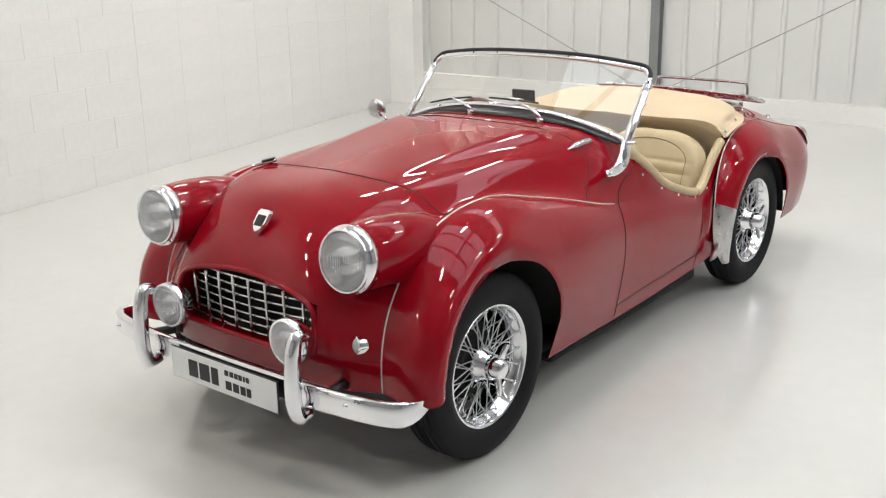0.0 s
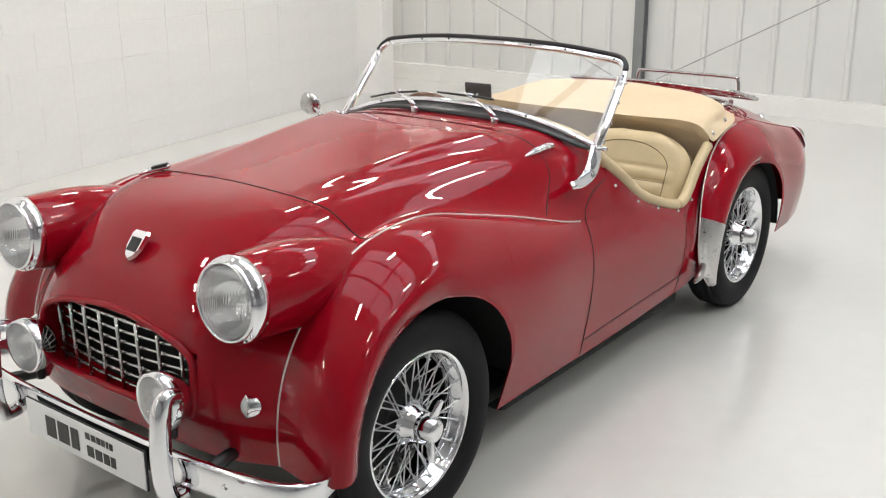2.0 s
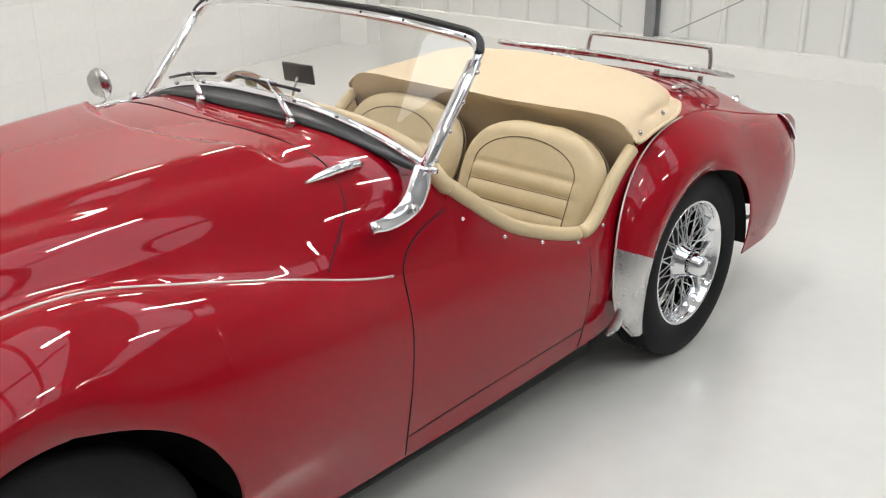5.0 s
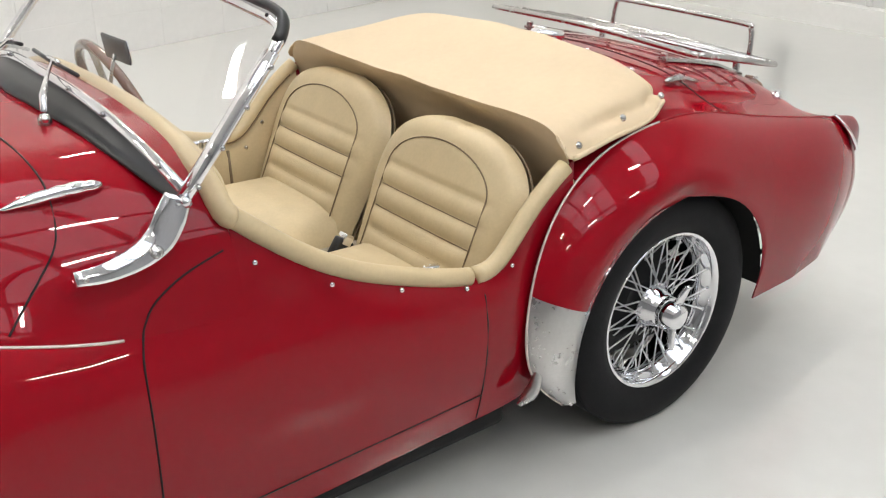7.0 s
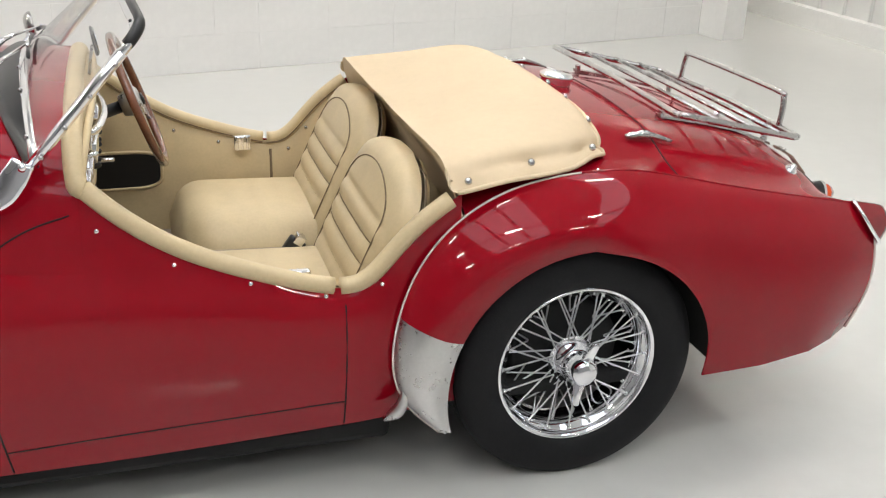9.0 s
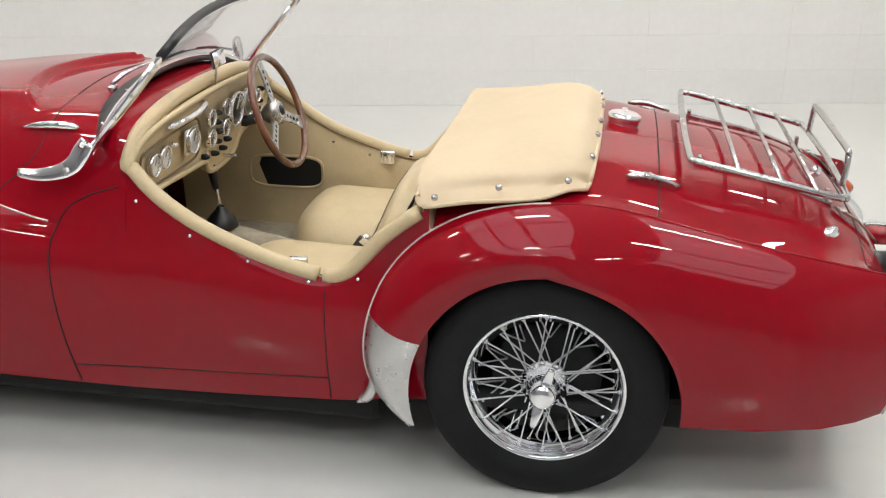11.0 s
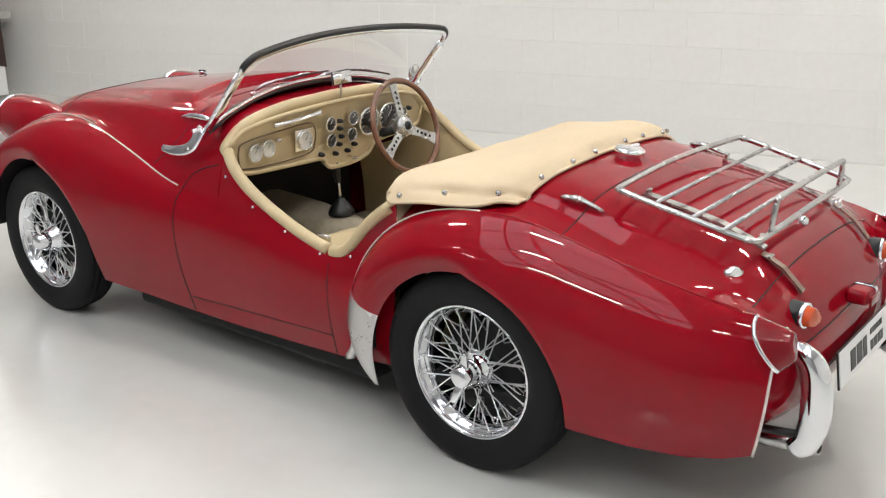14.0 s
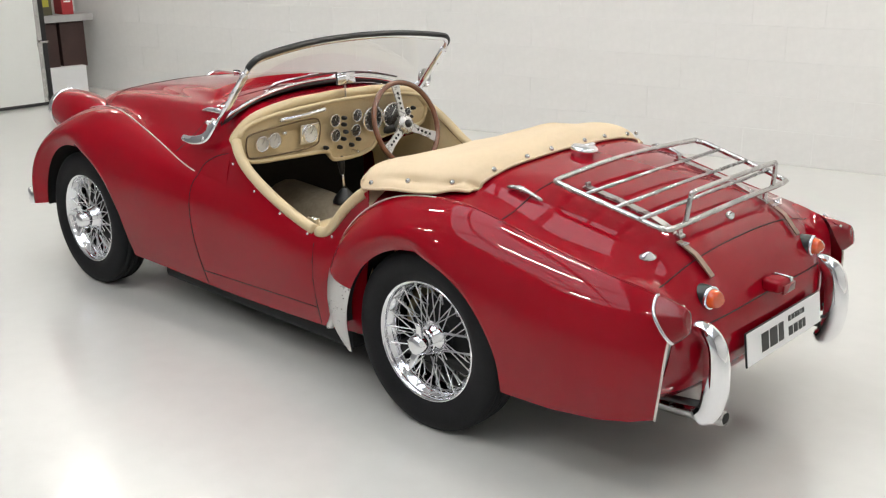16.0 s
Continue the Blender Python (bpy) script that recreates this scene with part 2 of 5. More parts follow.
# rooflights: rows of translucent roof sheets crossed by purlins
for rx, count in ((0.6, 3), (4.4, 1)):
    base = new("rooflight")
    base.matrix_basis = pose(rx, 0.2 * rx, CEIL - 0.02, 0, 0, 11.5)
    for k in range(count):
        part("sheet", box_bm((0.86, 8.2, 0.02), (k - (count - 1) / 2, -2.8, 0)), ROOFGLOW, base, smooth=False)
    for k in range(4):
        part("purlin", box_bm((count, 0.08, 0.14), (0, 1.26 - 2.35 * k, -0.075)), GREYSTEEL, base, smooth=False)
    tagged(base, "translucent daylight roof sheets crossed by steel purlins", "rooflight", "rooflights in the roof")


# plinth, cladding ribs, column and bracing on the east wall
def east(y):
    return 7.40 - 0.30 * (y + 9.0) / 17.0


plinth = wall_slab("plinth", (east(-9) - 0.10, -9.0), (east(8) - 0.10, 8.0), 0, 0.175, -0.10, WALLPAINT, "low white painted plinth below the cladding", "plinth")
ribs = []
for k in range(46):
    y = -7.6 + 0.333 * k
    bm = box_bm((0.035, 0.05, CEIL - 0.18), (east(y) - 0.012, y, 0.175 + (CEIL - 0.18) / 2), 0.012, 1)
    part("rib", bm, CLADDING, wall_east, smooth=False)
for y in (2.36,):
    x = east(y) - 0.055
    low_ = 0.176
    col = merge(*[bm_vf(b) for b in (box_bm((0.010, 0.10, CEIL - low_), (x - 0.04, y, (CEIL + low_) / 2)), box_bm((0.07, 0.012, CEIL - low_), (x, y, (CEIL + low_) / 2)), box_bm((0.010, 0.10, CEIL - low_), (x + 0.04, y, (CEIL + low_) / 2)))])
    tagged(finish("column", *col, GREYSTEEL, smooth=False), "grey painted steel column against the cladding", "column", kind="structure")
for y0, y1, z1 in ((2.13, -2.6, 2.68), (2.60, 7.3, 2.37)):
    finish_brace = finish("brace_rod", *tube([(east(y0) - 0.13, y0, 0.24), (east(y1) - 0.13, y1, z1)], 0.0050, 8), BRACE)
    tagged(finish_brace, "thin steel cross brace rod", "brace rod", "cross braces", "structure")

# pier at the far end of the block wall
p = WALL_B + OUT * -0.001
wall_slab("pier", (p.x + 0.004, p.y), (p.x + 0.30 * OUT.x + 0.004, p.y + 0.30 * OUT.y), 0, CEIL, 0.22, WALLPAINT, "cream painted pier at the wall's end", "pier")

# blocks of the north wall: courses with fine joints
random.seed(4)
LONG, HIGH = 0.50, 0.245
length = (WALL_B - WALL_A).length
joint_at = 7.54
meshes = {}


def block_mesh(w):
    key = round(w, 3)
    if key not in meshes:
        bm = box_bm((w - 0.0012, 0.012, HIGH - 0.006), (0, 0, 0), 0.0012, 1)
        me = bpy.data.meshes.new("block")
        bm.to_mesh(me)
        bm.free()
        me.materials.append(WALLPAINT)
        meshes[key] = me
    return meshes[key]


turn_wall = math.degrees(math.atan2(ALONG.y, ALONG.x))
for row in range(13):
    s = 0.0
    first = True
    while s < length - 0.02:
        w = LONG * (0.5 if first and row % 2 else 1.0)
        first = False
        for stop in (joint_at, length):
            if s < stop - 0.001 and s + w > stop - 0.06:
                w = stop - s
        me = block_mesh(w)
        c = WALL_A + ALONG * (s + w / 2) + OUT * (-0.0035 + random.uniform(-0.0004, 0.0004))
        b = new("block", me)
        b.parent = wall_north
        b.matrix_basis = pose(c.x, c.y, HIGH * (row + 0.5), random.uniform(-0.05, 0.05), 0, turn_wall)
        s += w
        if abs(s - joint_at) < 0.002:
            s += 0.012


# ---------------------------------------------------------------- the car's skin
# Rows of nodes from the middle of the car outwards and down; each node is (x, half width, z).
def fan(deg, pairs, cx=0.0, cz=0.4):
    a = radians(deg)
    return [(cx - h * math.sin(a), w, cz + h * math.cos(a)) for w, h in pairs]


def across(x, pairs):
    return [(x, w, z) for w, z in pairs]


FRONT = [
    fan(97, [(0, .530), (.25, .525), (.42, .505), (.49, .480), (.53, .465), (.672, .480), (.738, .440), (.70, .360)]),
    fan(85, [(0, .575), (.25, .570), (.42, .540), (.49, .495), (.53, .468), (.672, .482), (.742, .436), (.70, .350)]),
    fan(70, [(0, .598), (.25, .590), (.42, .528), (.49, .482), (.53, .468), (.669, .472), (.740, .424), (.70, .338)]),
    fan(52, [(0, .597), (.25, .585), (.42, .505), (.49, .465), (.53, .466), (.660, .454), (.728, .402), (.70, .323)]),
    fan(35, [(0, .572), (.25, .562), (.42, .505), (.49, .452), (.53, .463), (.65, .432), (.722, .375), (.70, .311)]),
    fan(18, [(0, .545), (.25, .536), (.42, .497), (.49, .446), (.53, .462), (.648, .428), (.72, .360), (.70, .301)]),
    across(0, [(0, .932), (.25, .924), (.42, .890), (.49, .844), (.53, .860), (.64, .825), (.715, .75), (.70, .690)]),
    across(.3, [(0, .952), (.25, .945), (.43, .908), (.50, .838), (.545, .826), (.645, .775), (.710, .62), (.640, .215)]),
    across(.6, [(0, .974), (.27, .963), (.45, .918), (.54, .806), (.585, .757), (.653, .70), (.690, .53), (.622, .204)]),
    across(.85, [(0, .985), (.28, .973), (.465, .924), (.570, .79), (.613, .690), (.642, .645), (.662, .49), (.608, .192)]),
    across(1.08, [(0, .975), (.28, .965), (.475, .915), (.580, .80), (.614, .672), (.637, .62), (.652, .47), (.605, .190)]),
]

SIDE = [
    across(1.08, [(.560, .850), (.592, .765), (.614, .672), (.637, .62), (.652, .47), (.605, .190)]),
    across(1.14, [(.590, .800), (.606, .735), (.620, .658), (.638, .612), (.651, .46), (.605, .191)]),
    across(1.30, [(.600, .690), (.612, .660), (.625, .627), (.639, .585), (.650, .45), (.605, .195)]),
    across(1.46, [(.605, .625), (.615, .610), (.627, .590), (.638, .555), (.648, .43), (.605, .200)]),
    across(1.60, [(.607, .585), (.616, .577), (.628, .562), (.637, .525), (.645, .41), (.606, .206)]),
    across(1.68, [(.607, .582), (.615, .575), (.626, .555), (.636, .515), (.642, .40), (.610, .212)]),
    across(1.74, [(.606, .635), (.612, .600), (.622, .560), (.632, .510), (.640, .40), (.614, .220)]),
    across(1.80, [(.605, .700), (.608, .640), (.617, .570), (.628, .510), (.636, .40), (.616, .232)]),
    across(1.92, [(.604, .790), (.606, .680), (.612, .590), (.620, .510), (.630, .40), (.620, .245)]),
]


def rfan(deg, pairs):
    return fan(deg, pairs, 2.235, 0.30)


WING = [
    rfan(107, [(.660, .385), (.685, .378), (.692, .370), (.685, .358)]),
    rfan(98, [(.656, .438), (.690, .415), (.702, .390), (.688, .359)]),
    rfan(90, [(.655, .475), (.698, .440), (.710, .400), (.692, .360)]),
    rfan(77, [(.653, .500), (.700, .458), (.714, .408), (.694, .360)]),
    rfan(66, [(.645, .512), (.700, .465), (.716, .410), (.695, .360)]),
    rfan(53, [(.627, .530), (.690, .478), (.716, .415), (.695, .358)]),
    rfan(38, [(.608, .532), (.678, .480), (.716, .412), (.695, .356)]),
    rfan(20, [(.592, .524), (.668, .473), (.715, .405), (.695, .352)]),
    across(2.235, [(.582, .812), (.662, .762), (.715, .695), (.695, .65)]),
    across(2.36, [(.578, .812), (.657, .763), (.714, .68), (.690, .45)]),
    across(2.50, [(.576, .787), (.652, .735), (.710, .60), (.682, .26)]),
    across(2.62, [(.575, .758), (.647, .702), (.705, .52), (.672, .256)]),
    across(2.78, [(.572, .725), (.640, .668), (.695, .50), (.667, .260)]),
    across(2.94, [(.565, .693), (.625, .637), (.677, .48), (.647, .272)]),
    [(3.05, .555, .671), (3.05, .605, .617), (3.04, .645, .46), (3.03, .615, .283)],
    [(3.135, .533, .652), (3.13, .575, .602), (3.125, .612, .46), (3.095, .587, .300)],
]
DECK = [
    across(1.93, [(0, .86), (.25, .855), (.42, .84), (.51, .79), (.606, .735)]),
    across(2.24, [(0, .905), (.25, .898), (.42, .872), (.505, .832), (.582, .812)]),
    across(2.40, [(0, .888), (.25, .880), (.42, .853), (.505, .820), (.577, .806)]),
    across(2.60, [(0, .860), (.25, .850), (.42, .818), (.505, .783), (.575, .762)]),
    across(2.78, [(0, .825), (.25, .815), (.42, .777), (.50, .744), (.572, .725)]),
    across(2.94, [(0, .776), (.25, .766), (.42, .730), (.49, .704), (.565, .693)]),
    across(3.03, [(0, .722), (.25, .712), (.42, .682), (.48, .668), (.557, .675)]),
    [(3.105, 0, .640), (3.105, .25, .632), (3.093, .42, .615), (3.085, .48, .61), (3.09, .53, .648)],
    [(3.150, 0, .540), (3.146, .25, .535), (3.128, .42, .530), (3.112, .48, .525), (3.11, .535, .57)],
    [(3.162, 0, .430), (3.158, .25, .430), (3.135, .42, .430), (3.112, .48, .43), (3.10, .55, .46)],
    [(3.135, 0, .335), (3.130, .25, .335), (3.110, .42, .335), (3.095, .48, .34), (3.085, .57, .345)],
    [(3.040, 0, .285), (3.040, .25, .285), (3.030, .42, .29), (3.020, .48, .30), (3.01, .57, .31)],
]


def sheet(rows, per_s, per_u):
    """Rows of points of a soft sheet of cloth through the nodes."""
    n, m = len(rows), len(rows[0])
    R = [[Vector(p) for p in r] for r in rows]

    def at(i, t, c):
        b, d = R[i][c], R[i + 1][c]
        a = R[i - 1][c] if i else b * 2 - d
        e = R[i + 2][c] if i + 2 < n else d * 2 - b
        return 0.5 * ((2 * b) + (d - a) * t + (2 * a - 5 * b + 4 * d - e) * t * t + (3 * b - a - 3 * d + e) * t ** 3)

    out = []
    for i in range(n - 1):
        for t in [k / per_s for k in range(per_s)] + ([1.0] if i == n - 2 else []):
            out.append(catmull_mid([at(i, t, c) for c in range(m)], per_u))
    return out


def catmull_mid(ps, per):
    """As catmull, but level where it starts on the middle line, so that both halves meet smoothly."""
    if abs(ps[0].y) < 1e-6:
        first = Vector((ps[1].x, -ps[1].y, ps[1].z))
        return catmull([first] + ps, per)[per:]
    return catmull(ps, per)


def arch_cut(grid, first, x0, x1, arch):
    """Lifts the lower edge of the columns between x0 and x1 to the wheel arch."""
    for row in grid:
        if x0 <= row[-1].x <= x1:
            top, low, want = row[first].z, row[-1].z, arch(row[-1].x)
            old = [(q.z, q.y) for q in row[first:]]
            for q in row[first + 1:]:
                q.z = top - (top - q.z) * (top - want) / (top - low)
                for (z0, y0), (z1, y1) in zip(old, old[1:]):
                    if z1 <= q.z <= z0:
                        q.y = y0 + (y1 - y0) * (z0 - q.z) / max(1e-6, z0 - z1)
                        break
            row[-1].y -= 0.004


def arch_f(x):
    return 0.325 + math.sqrt(max(0.0, 0.365 ** 2 - (x + 0.025) ** 2))


def arch_r(x):
    return 0.29 + math.sqrt(max(0.0, 0.362 ** 2 - (x - 2.2275) ** 2))


def fair(at, nodes, lam):
    """A smoothing cubic spline through nodes (one row each) at the given places, held fast at its ends: places -> points."""
    y, h = np.array(nodes, float), np.diff(at)
    n = len(at)
    q, r = np.zeros((n, n - 2)), np.zeros((n - 2, n - 2))
    for k in range(n - 2):
        q[k, k], q[k + 1, k], q[k + 2, k] = 1 / h[k], -1 / h[k] - 1 / h[k + 1], 1 / h[k + 1]
        r[k, k] = (h[k] + h[k + 1]) / 3
        if k:
            r[k, k - 1] = r[k - 1, k] = h[k] / 6
    loose = np.eye(n)
    loose[0, 0] = loose[-1, -1] = 0
    bend = np.linalg.solve(r + lam * q.T @ loose @ q, q.T @ y)
    g = y - lam * loose @ q @ bend
    bend = np.vstack([np.zeros((1, y.shape[1])), bend, np.zeros((1, y.shape[1]))])

    def place(i, t):
        d = h[i]
        u = 1 - t
        return g[i] * u + g[i + 1] * t - d * d / 6 * (bend[i] * (u - u ** 3) + bend[i + 1] * (t - t ** 3))

    return place


def chords(nodes):
    """Places along a row of nodes, by the mean distance from each to the next."""
    d = np.linalg.norm(np.diff(np.array(nodes, float), axis=0), axis=-1)
    d = d if d.ndim == 1 else d.mean(axis=1)
    return np.concatenate([[0], np.cumsum(np.maximum(d, 1e-4))])


def steps(count, per, extra=None):
    out = []
    for i in range(count):
        ts = sorted(set([k / per for k in range(per)] + list((extra or {}).get(i, []))))
        out += [(i, t) for t in ts + ([1.0] if i == count - 1 else [])]
    return out


def lengthwise(rows, where, lam, straight_last=False):
    """Points at each of the places (interval, share) along every column of the rows."""
    P = np.array(rows, float)
    at = chords(P)
    lines = [fair(at, P[:, c], lam) for c in range(P.shape[1])]
    out = []
    for i, t in where:
        r = [f(i, t) for f in lines]
        if straight_last:
            r[-1] = P[i, -1] * (1 - t) + P[i + 1, -1] * t
        out.append(r)
    return out


def smooth_step(a, b, x):
    k = max(0.0, min(1.0, (x - a) / (b - a)))
    return k * k * (3 - 2 * k)


def on_circle(p, cx, cz, radius):
    """Moves p, seen from the side, out to a circle, so that a wheel arch is round."""
    k = radius / math.hypot(p[0] - cx, p[2] - cz)
    p[0], p[2] = cx + (p[0] - cx) * k, cz + (p[2] - cz) * k


def crosswise(lines, per, crease=None, lam=4e-6, lead=None):
    """Fills each row of points across; crease: the column where two panels meet at an angle; lead: the way by which a wing starts at its beading."""
    out = []
    for r in lines:
        r = np.array(r)
        row = []
        for c0, c1 in ((0, len(r) - 1),) if crease is None else ((0, crease), (crease, len(r) - 1)):
            p = r[c0:c1 + 1]
            first = 0
            if abs(p[0][1]) < 1e-6:
                p = np.vstack([(p * (1, -1, 1))[:0:-1], p])
                first = c1 - c0
            elif lead and c0 == (crease or 0):
                way = np.array(lead, float)
                if c0:
                    k = smooth_step(.6, 1.0, p[0][0])
                    way = way * (1 - k) + (r[c0 - 1] - r[c0]) / np.linalg.norm(r[c0 - 1] - r[c0]) * 0.05 * k
                p = np.vstack([p[:1] + way, p])
                first = 1
            f = fair(chords(p), p, lam)
            for i in range(first, len(p) - 1):
                row += [Vector(f(i, k / per)) for k in range(per)]
        row.append(Vector(r[-1]))
        out.append(row)
    return out


PU = 9
FRONT_AT = steps(10, 8, {7: [0.02, 0.05, 0.08, 0.1, 0.117, 0.1185, .91, .94, .97], 8: [k / 28 for k in range(1, 15)]})
SIDE_AT = steps(8, 5)
# wing, door and quarter run on as one sheet from the nose to behind the door
flank = lengthwise([r[4:] for r in FRONT] + [r[2:] for r in SIDE[1:]], FRONT_AT[:-1] + [(i + 10, t) for i, t in SIDE_AT], 1.5e-4, True)
upper = lengthwise([r[:4] for r in FRONT], FRONT_AT, 2.5e-4)
for (i, t), r in zip(FRONT_AT, flank):
    if i < 6:
        on_circle(r[-1], 0, .4, .360 + (.301 - .360) * (i + t) / 5)
front = crosswise([u + f for u, f in zip(upper, flank)], PU, 4, lead=(0, -.05, -.004))
arch_cut(front, 5 * PU, -0.0001, 0.3353, arch_f)
brim = lengthwise([r[:2] for r in SIDE], SIDE_AT, 6e-6)
side = crosswise([u + f for u, f in zip(brim, flank[len(front) - 1:])], PU)
WING_AT = steps(len(WING) - 1, 6, {10: [0.6, 0.68, 0.72, 0.745, 0.749, 0.7495, 0.76]})
wing_lines = lengthwise(WING, WING_AT, 1.5e-4, True)
for (i, t), r in zip(WING_AT, wing_lines):
    if i < 8:
        on_circle(r[-1], 2.235, .30, .358 - .006 * (i + t) / 8)
wing = crosswise(wing_lines, PU, lead=(0, -.06, .010))
arch_cut(wing, 1 * PU, 2.2349, 2.5899, arch_r)
deck = crosswise(lengthwise(DECK, steps(len(DECK) - 1, 6), 1.2e-4), PU)


# raised middle of the bonnet: soft ridges at its sides, a small step at its rear edge
for r in front:
    for p in r[:4 * PU]:
        end = .585 + .9 * p.y * p.y
        rise = 0.027 * smooth_step(-.25, .55, p.x) * (1 - smooth_step(end - .010, end + .014, p.x))
        half = .255 + .15 * p.x
        p.z += rise * (1 - smooth_step(half - .020, half + .045, p.y))


def patch(grid, r0, r1, c0, c1, keep=None):
    """Points and faces of part of a sheet, for the car's left side (y < 0), turned inwards to form a rim."""
    verts, faces, idx = [], [], {}
    for i in range(r0, r1 + 1):
        for j in range(c0, c1 + 1):
            idx[i, j] = len(verts)
            p = grid[i][j]
            verts.append((p.x, -p.y, p.z))
    for i in range(r0, r1):
        for j in range(c0, c1):
            c = (grid[i][j] + grid[i + 1][j + 1]) / 2
            if keep is None or keep(c):
                faces.append((idx[i, j], idx[i, j + 1], idx[i + 1, j + 1], idx[i + 1, j]))
    return verts, faces


def thicken(ob, t):
    m = ob.modifiers.new("thickness", "SOLIDIFY")
    m.thickness, m.offset = t, -1
    e = ob.modifiers.new("crisp_rim", "EDGE_SPLIT")
    e.split_angle = radians(40)
    return ob


def weld(vf, dist=0.0015):
    seen, place, verts = {}, [], []
    for v in vf[0]:
        key = tuple(round(c / dist) for c in v)
        if key not in seen:
            seen[key] = len(verts)
            verts.append(tuple(v))
        place.append(seen[key])
    faces = []
    for g in vf[1]:
        q = []
        for i in g:
            if place[i] not in q:
                q.append(place[i])
        if len(q) > 2:
            faces.append(tuple(q))
    return verts, faces


def both(name, vf, material, parent, label="", thick=0.004, near=0.0015):
    v, f = weld(vf, near)
    a = thicken(finish(name, v, f, material, parent, label=label), thick)
    b = thicken(finish(name, mirror_y(v), [tuple(reversed(g)) for g in f], material, parent, label=label), thick)
    return a, b


def whole(name, vf, material, parent, label="", thick=0.004):
    """Joins the left half with its mirror image over the middle line."""
    v, f = vf
    n = len(v)
    verts = list(v) + mirror_y(v)
    faces = list(f) + [tuple(i + n for i in reversed(g)) for g in f]
    ob = finish(name, verts, faces, material, parent, label=label)
    bm = bmesh.new()
    bm.from_mesh(ob.data)
    bmesh.ops.remove_doubles(bm, verts=bm.verts, dist=0.0003)
    bm.to_mesh(ob.data)
    bm.free()
    ob.data.polygons.foreach_set("use_smooth", [True] * len(ob.data.polygons))
    return thicken(ob, thick)


def row_at(grid, x, col=0):
    return min(range(len(grid)), key=lambda i: abs(grid[i][col].x - x))


CELLS = {}


def cells(grid):
    """Corner points and normals of a sheet's cells, kept for the lookups below."""
    if id(grid) not in CELLS:
        g = np.array([[tuple(p) for p in r] for r in grid])
        a, b, c, d = g[:-1, :-1], g[:-1, 1:], g[1:, :-1], g[1:, 1:]
        CELLS[id(grid)] = (a, b, c, d, np.cross(b - a, c - a))
    return CELLS[id(grid)]


def skin(grid, x, z, sign=-1, lift=0.0):
    """The place on a sheet nearest to x and z, seen from the side."""
    a, b, c, d, nrm = cells(grid)
    best = None
    for s in (0.0, 0.33, 0.66):
        for t in (0.0, 0.33, 0.66):
            p = a * (1 - s) * (1 - t) + b * (1 - s) * t + c * s * (1 - t) + d * s * t
            e = (p[..., 0] - x) ** 2 + (p[..., 2] - z) ** 2
            k = np.unravel_index(np.argmin(e), e.shape)
            if best is None or e[k] < best[0]:
                best = (e[k], p[k], nrm[k])
    n = Vector(best[2]).normalized()
    if n.y < 0:
        n = -n
    p = Vector((x, best[1][1], z)) + n * lift
    return Vector((p.x, sign * p.y, p.z)), Vector((n.x, sign * n.y, n.z))


def top(grid, x, y, lift=0.0):
    """The place on a sheet nearest to x and y, seen from above."""
    w = abs(y)
    a, b, c, d, nrm = cells(grid)
    mid = (a + d) / 2
    e = (mid[..., 0] - x) ** 2 + (mid[..., 1] - w) ** 2 + 0.02 * (1 - mid[..., 2]) ** 2
    k = np.unravel_index(np.argmin(e), e.shape)
    m, n = Vector(mid[k]), Vector(nrm[k]).normalized()
    if n.z < 0:
        n = -n
    z = m.z - (n.x * (x - m.x) + n.y * (w - m.y)) / n.z
    return Vector((x, y, z)) + Vector((n.x, n.y if y >= 0 else -n.y, n.z)) * lift, Vector((n.x, n.y if y >= 0 else -n.y, n.z))


car = tagged(new("car"), "red open two-seat classic sports car with chrome trim", "car")
i18, i_b, i_s = 5 * 8 + 3, row_at(front, 0.80), len(front) - 1
C4 = 4 * PU


def outside_grille(p):
    if p.x > -0.42 or p.z > 0.70:
        return True
    zt = 0.667 - 0.55 * p.y ** 2
    return not (p.y < 0.328 and 0.455 < p.z < zt)


whole("nose_panel", patch(front, 0, i18, 0, C4, outside_grille), RED, car)
whole("bonnet", patch(front, i18, i_b, 0, C4), RED, car)
whole("scuttle", patch(front, i_b, i_s, 0, C4), RED, car)
both("front_wing", patch(front, 0, row_at(front, 0.85), C4, 7 * PU), RED, car)
both("door", merge(patch(front, row_at(front, 0.85), i_s, C4, 7 * PU), patch(side, 0, row_at(side, 1.64), 2 * PU, 5 * PU), patch(side, 0, row_at(side, 1.64), 0, 2 * PU)), RED, car, near=0.003)
both("quarter_panel", patch(side, row_at(side, 1.64), len(side) - 1, 0, 5 * PU), RED, car)
sh = 4 * 6
both("splash_shield", patch(wing, 0, sh, 0, 3 * PU), ALLOY, car, "dull polished alloy stone guard")
both("rear_wing", patch(wing, sh, len(wing) - 1, 0, 3 * PU), RED, car)
i_d, i_l = row_at(deck, 2.5), row_at(deck, 3.03)
whole("rear_deck", patch(deck, 0, i_d, 0, 4 * PU), RED, car)
whole("boot_lid", patch(deck, i_d, i_l, 0, 4 * PU), RED, car)
whole("tail_panel", patch(deck, i_l, len(deck) - 1, 0, 4 * PU), RED, car)

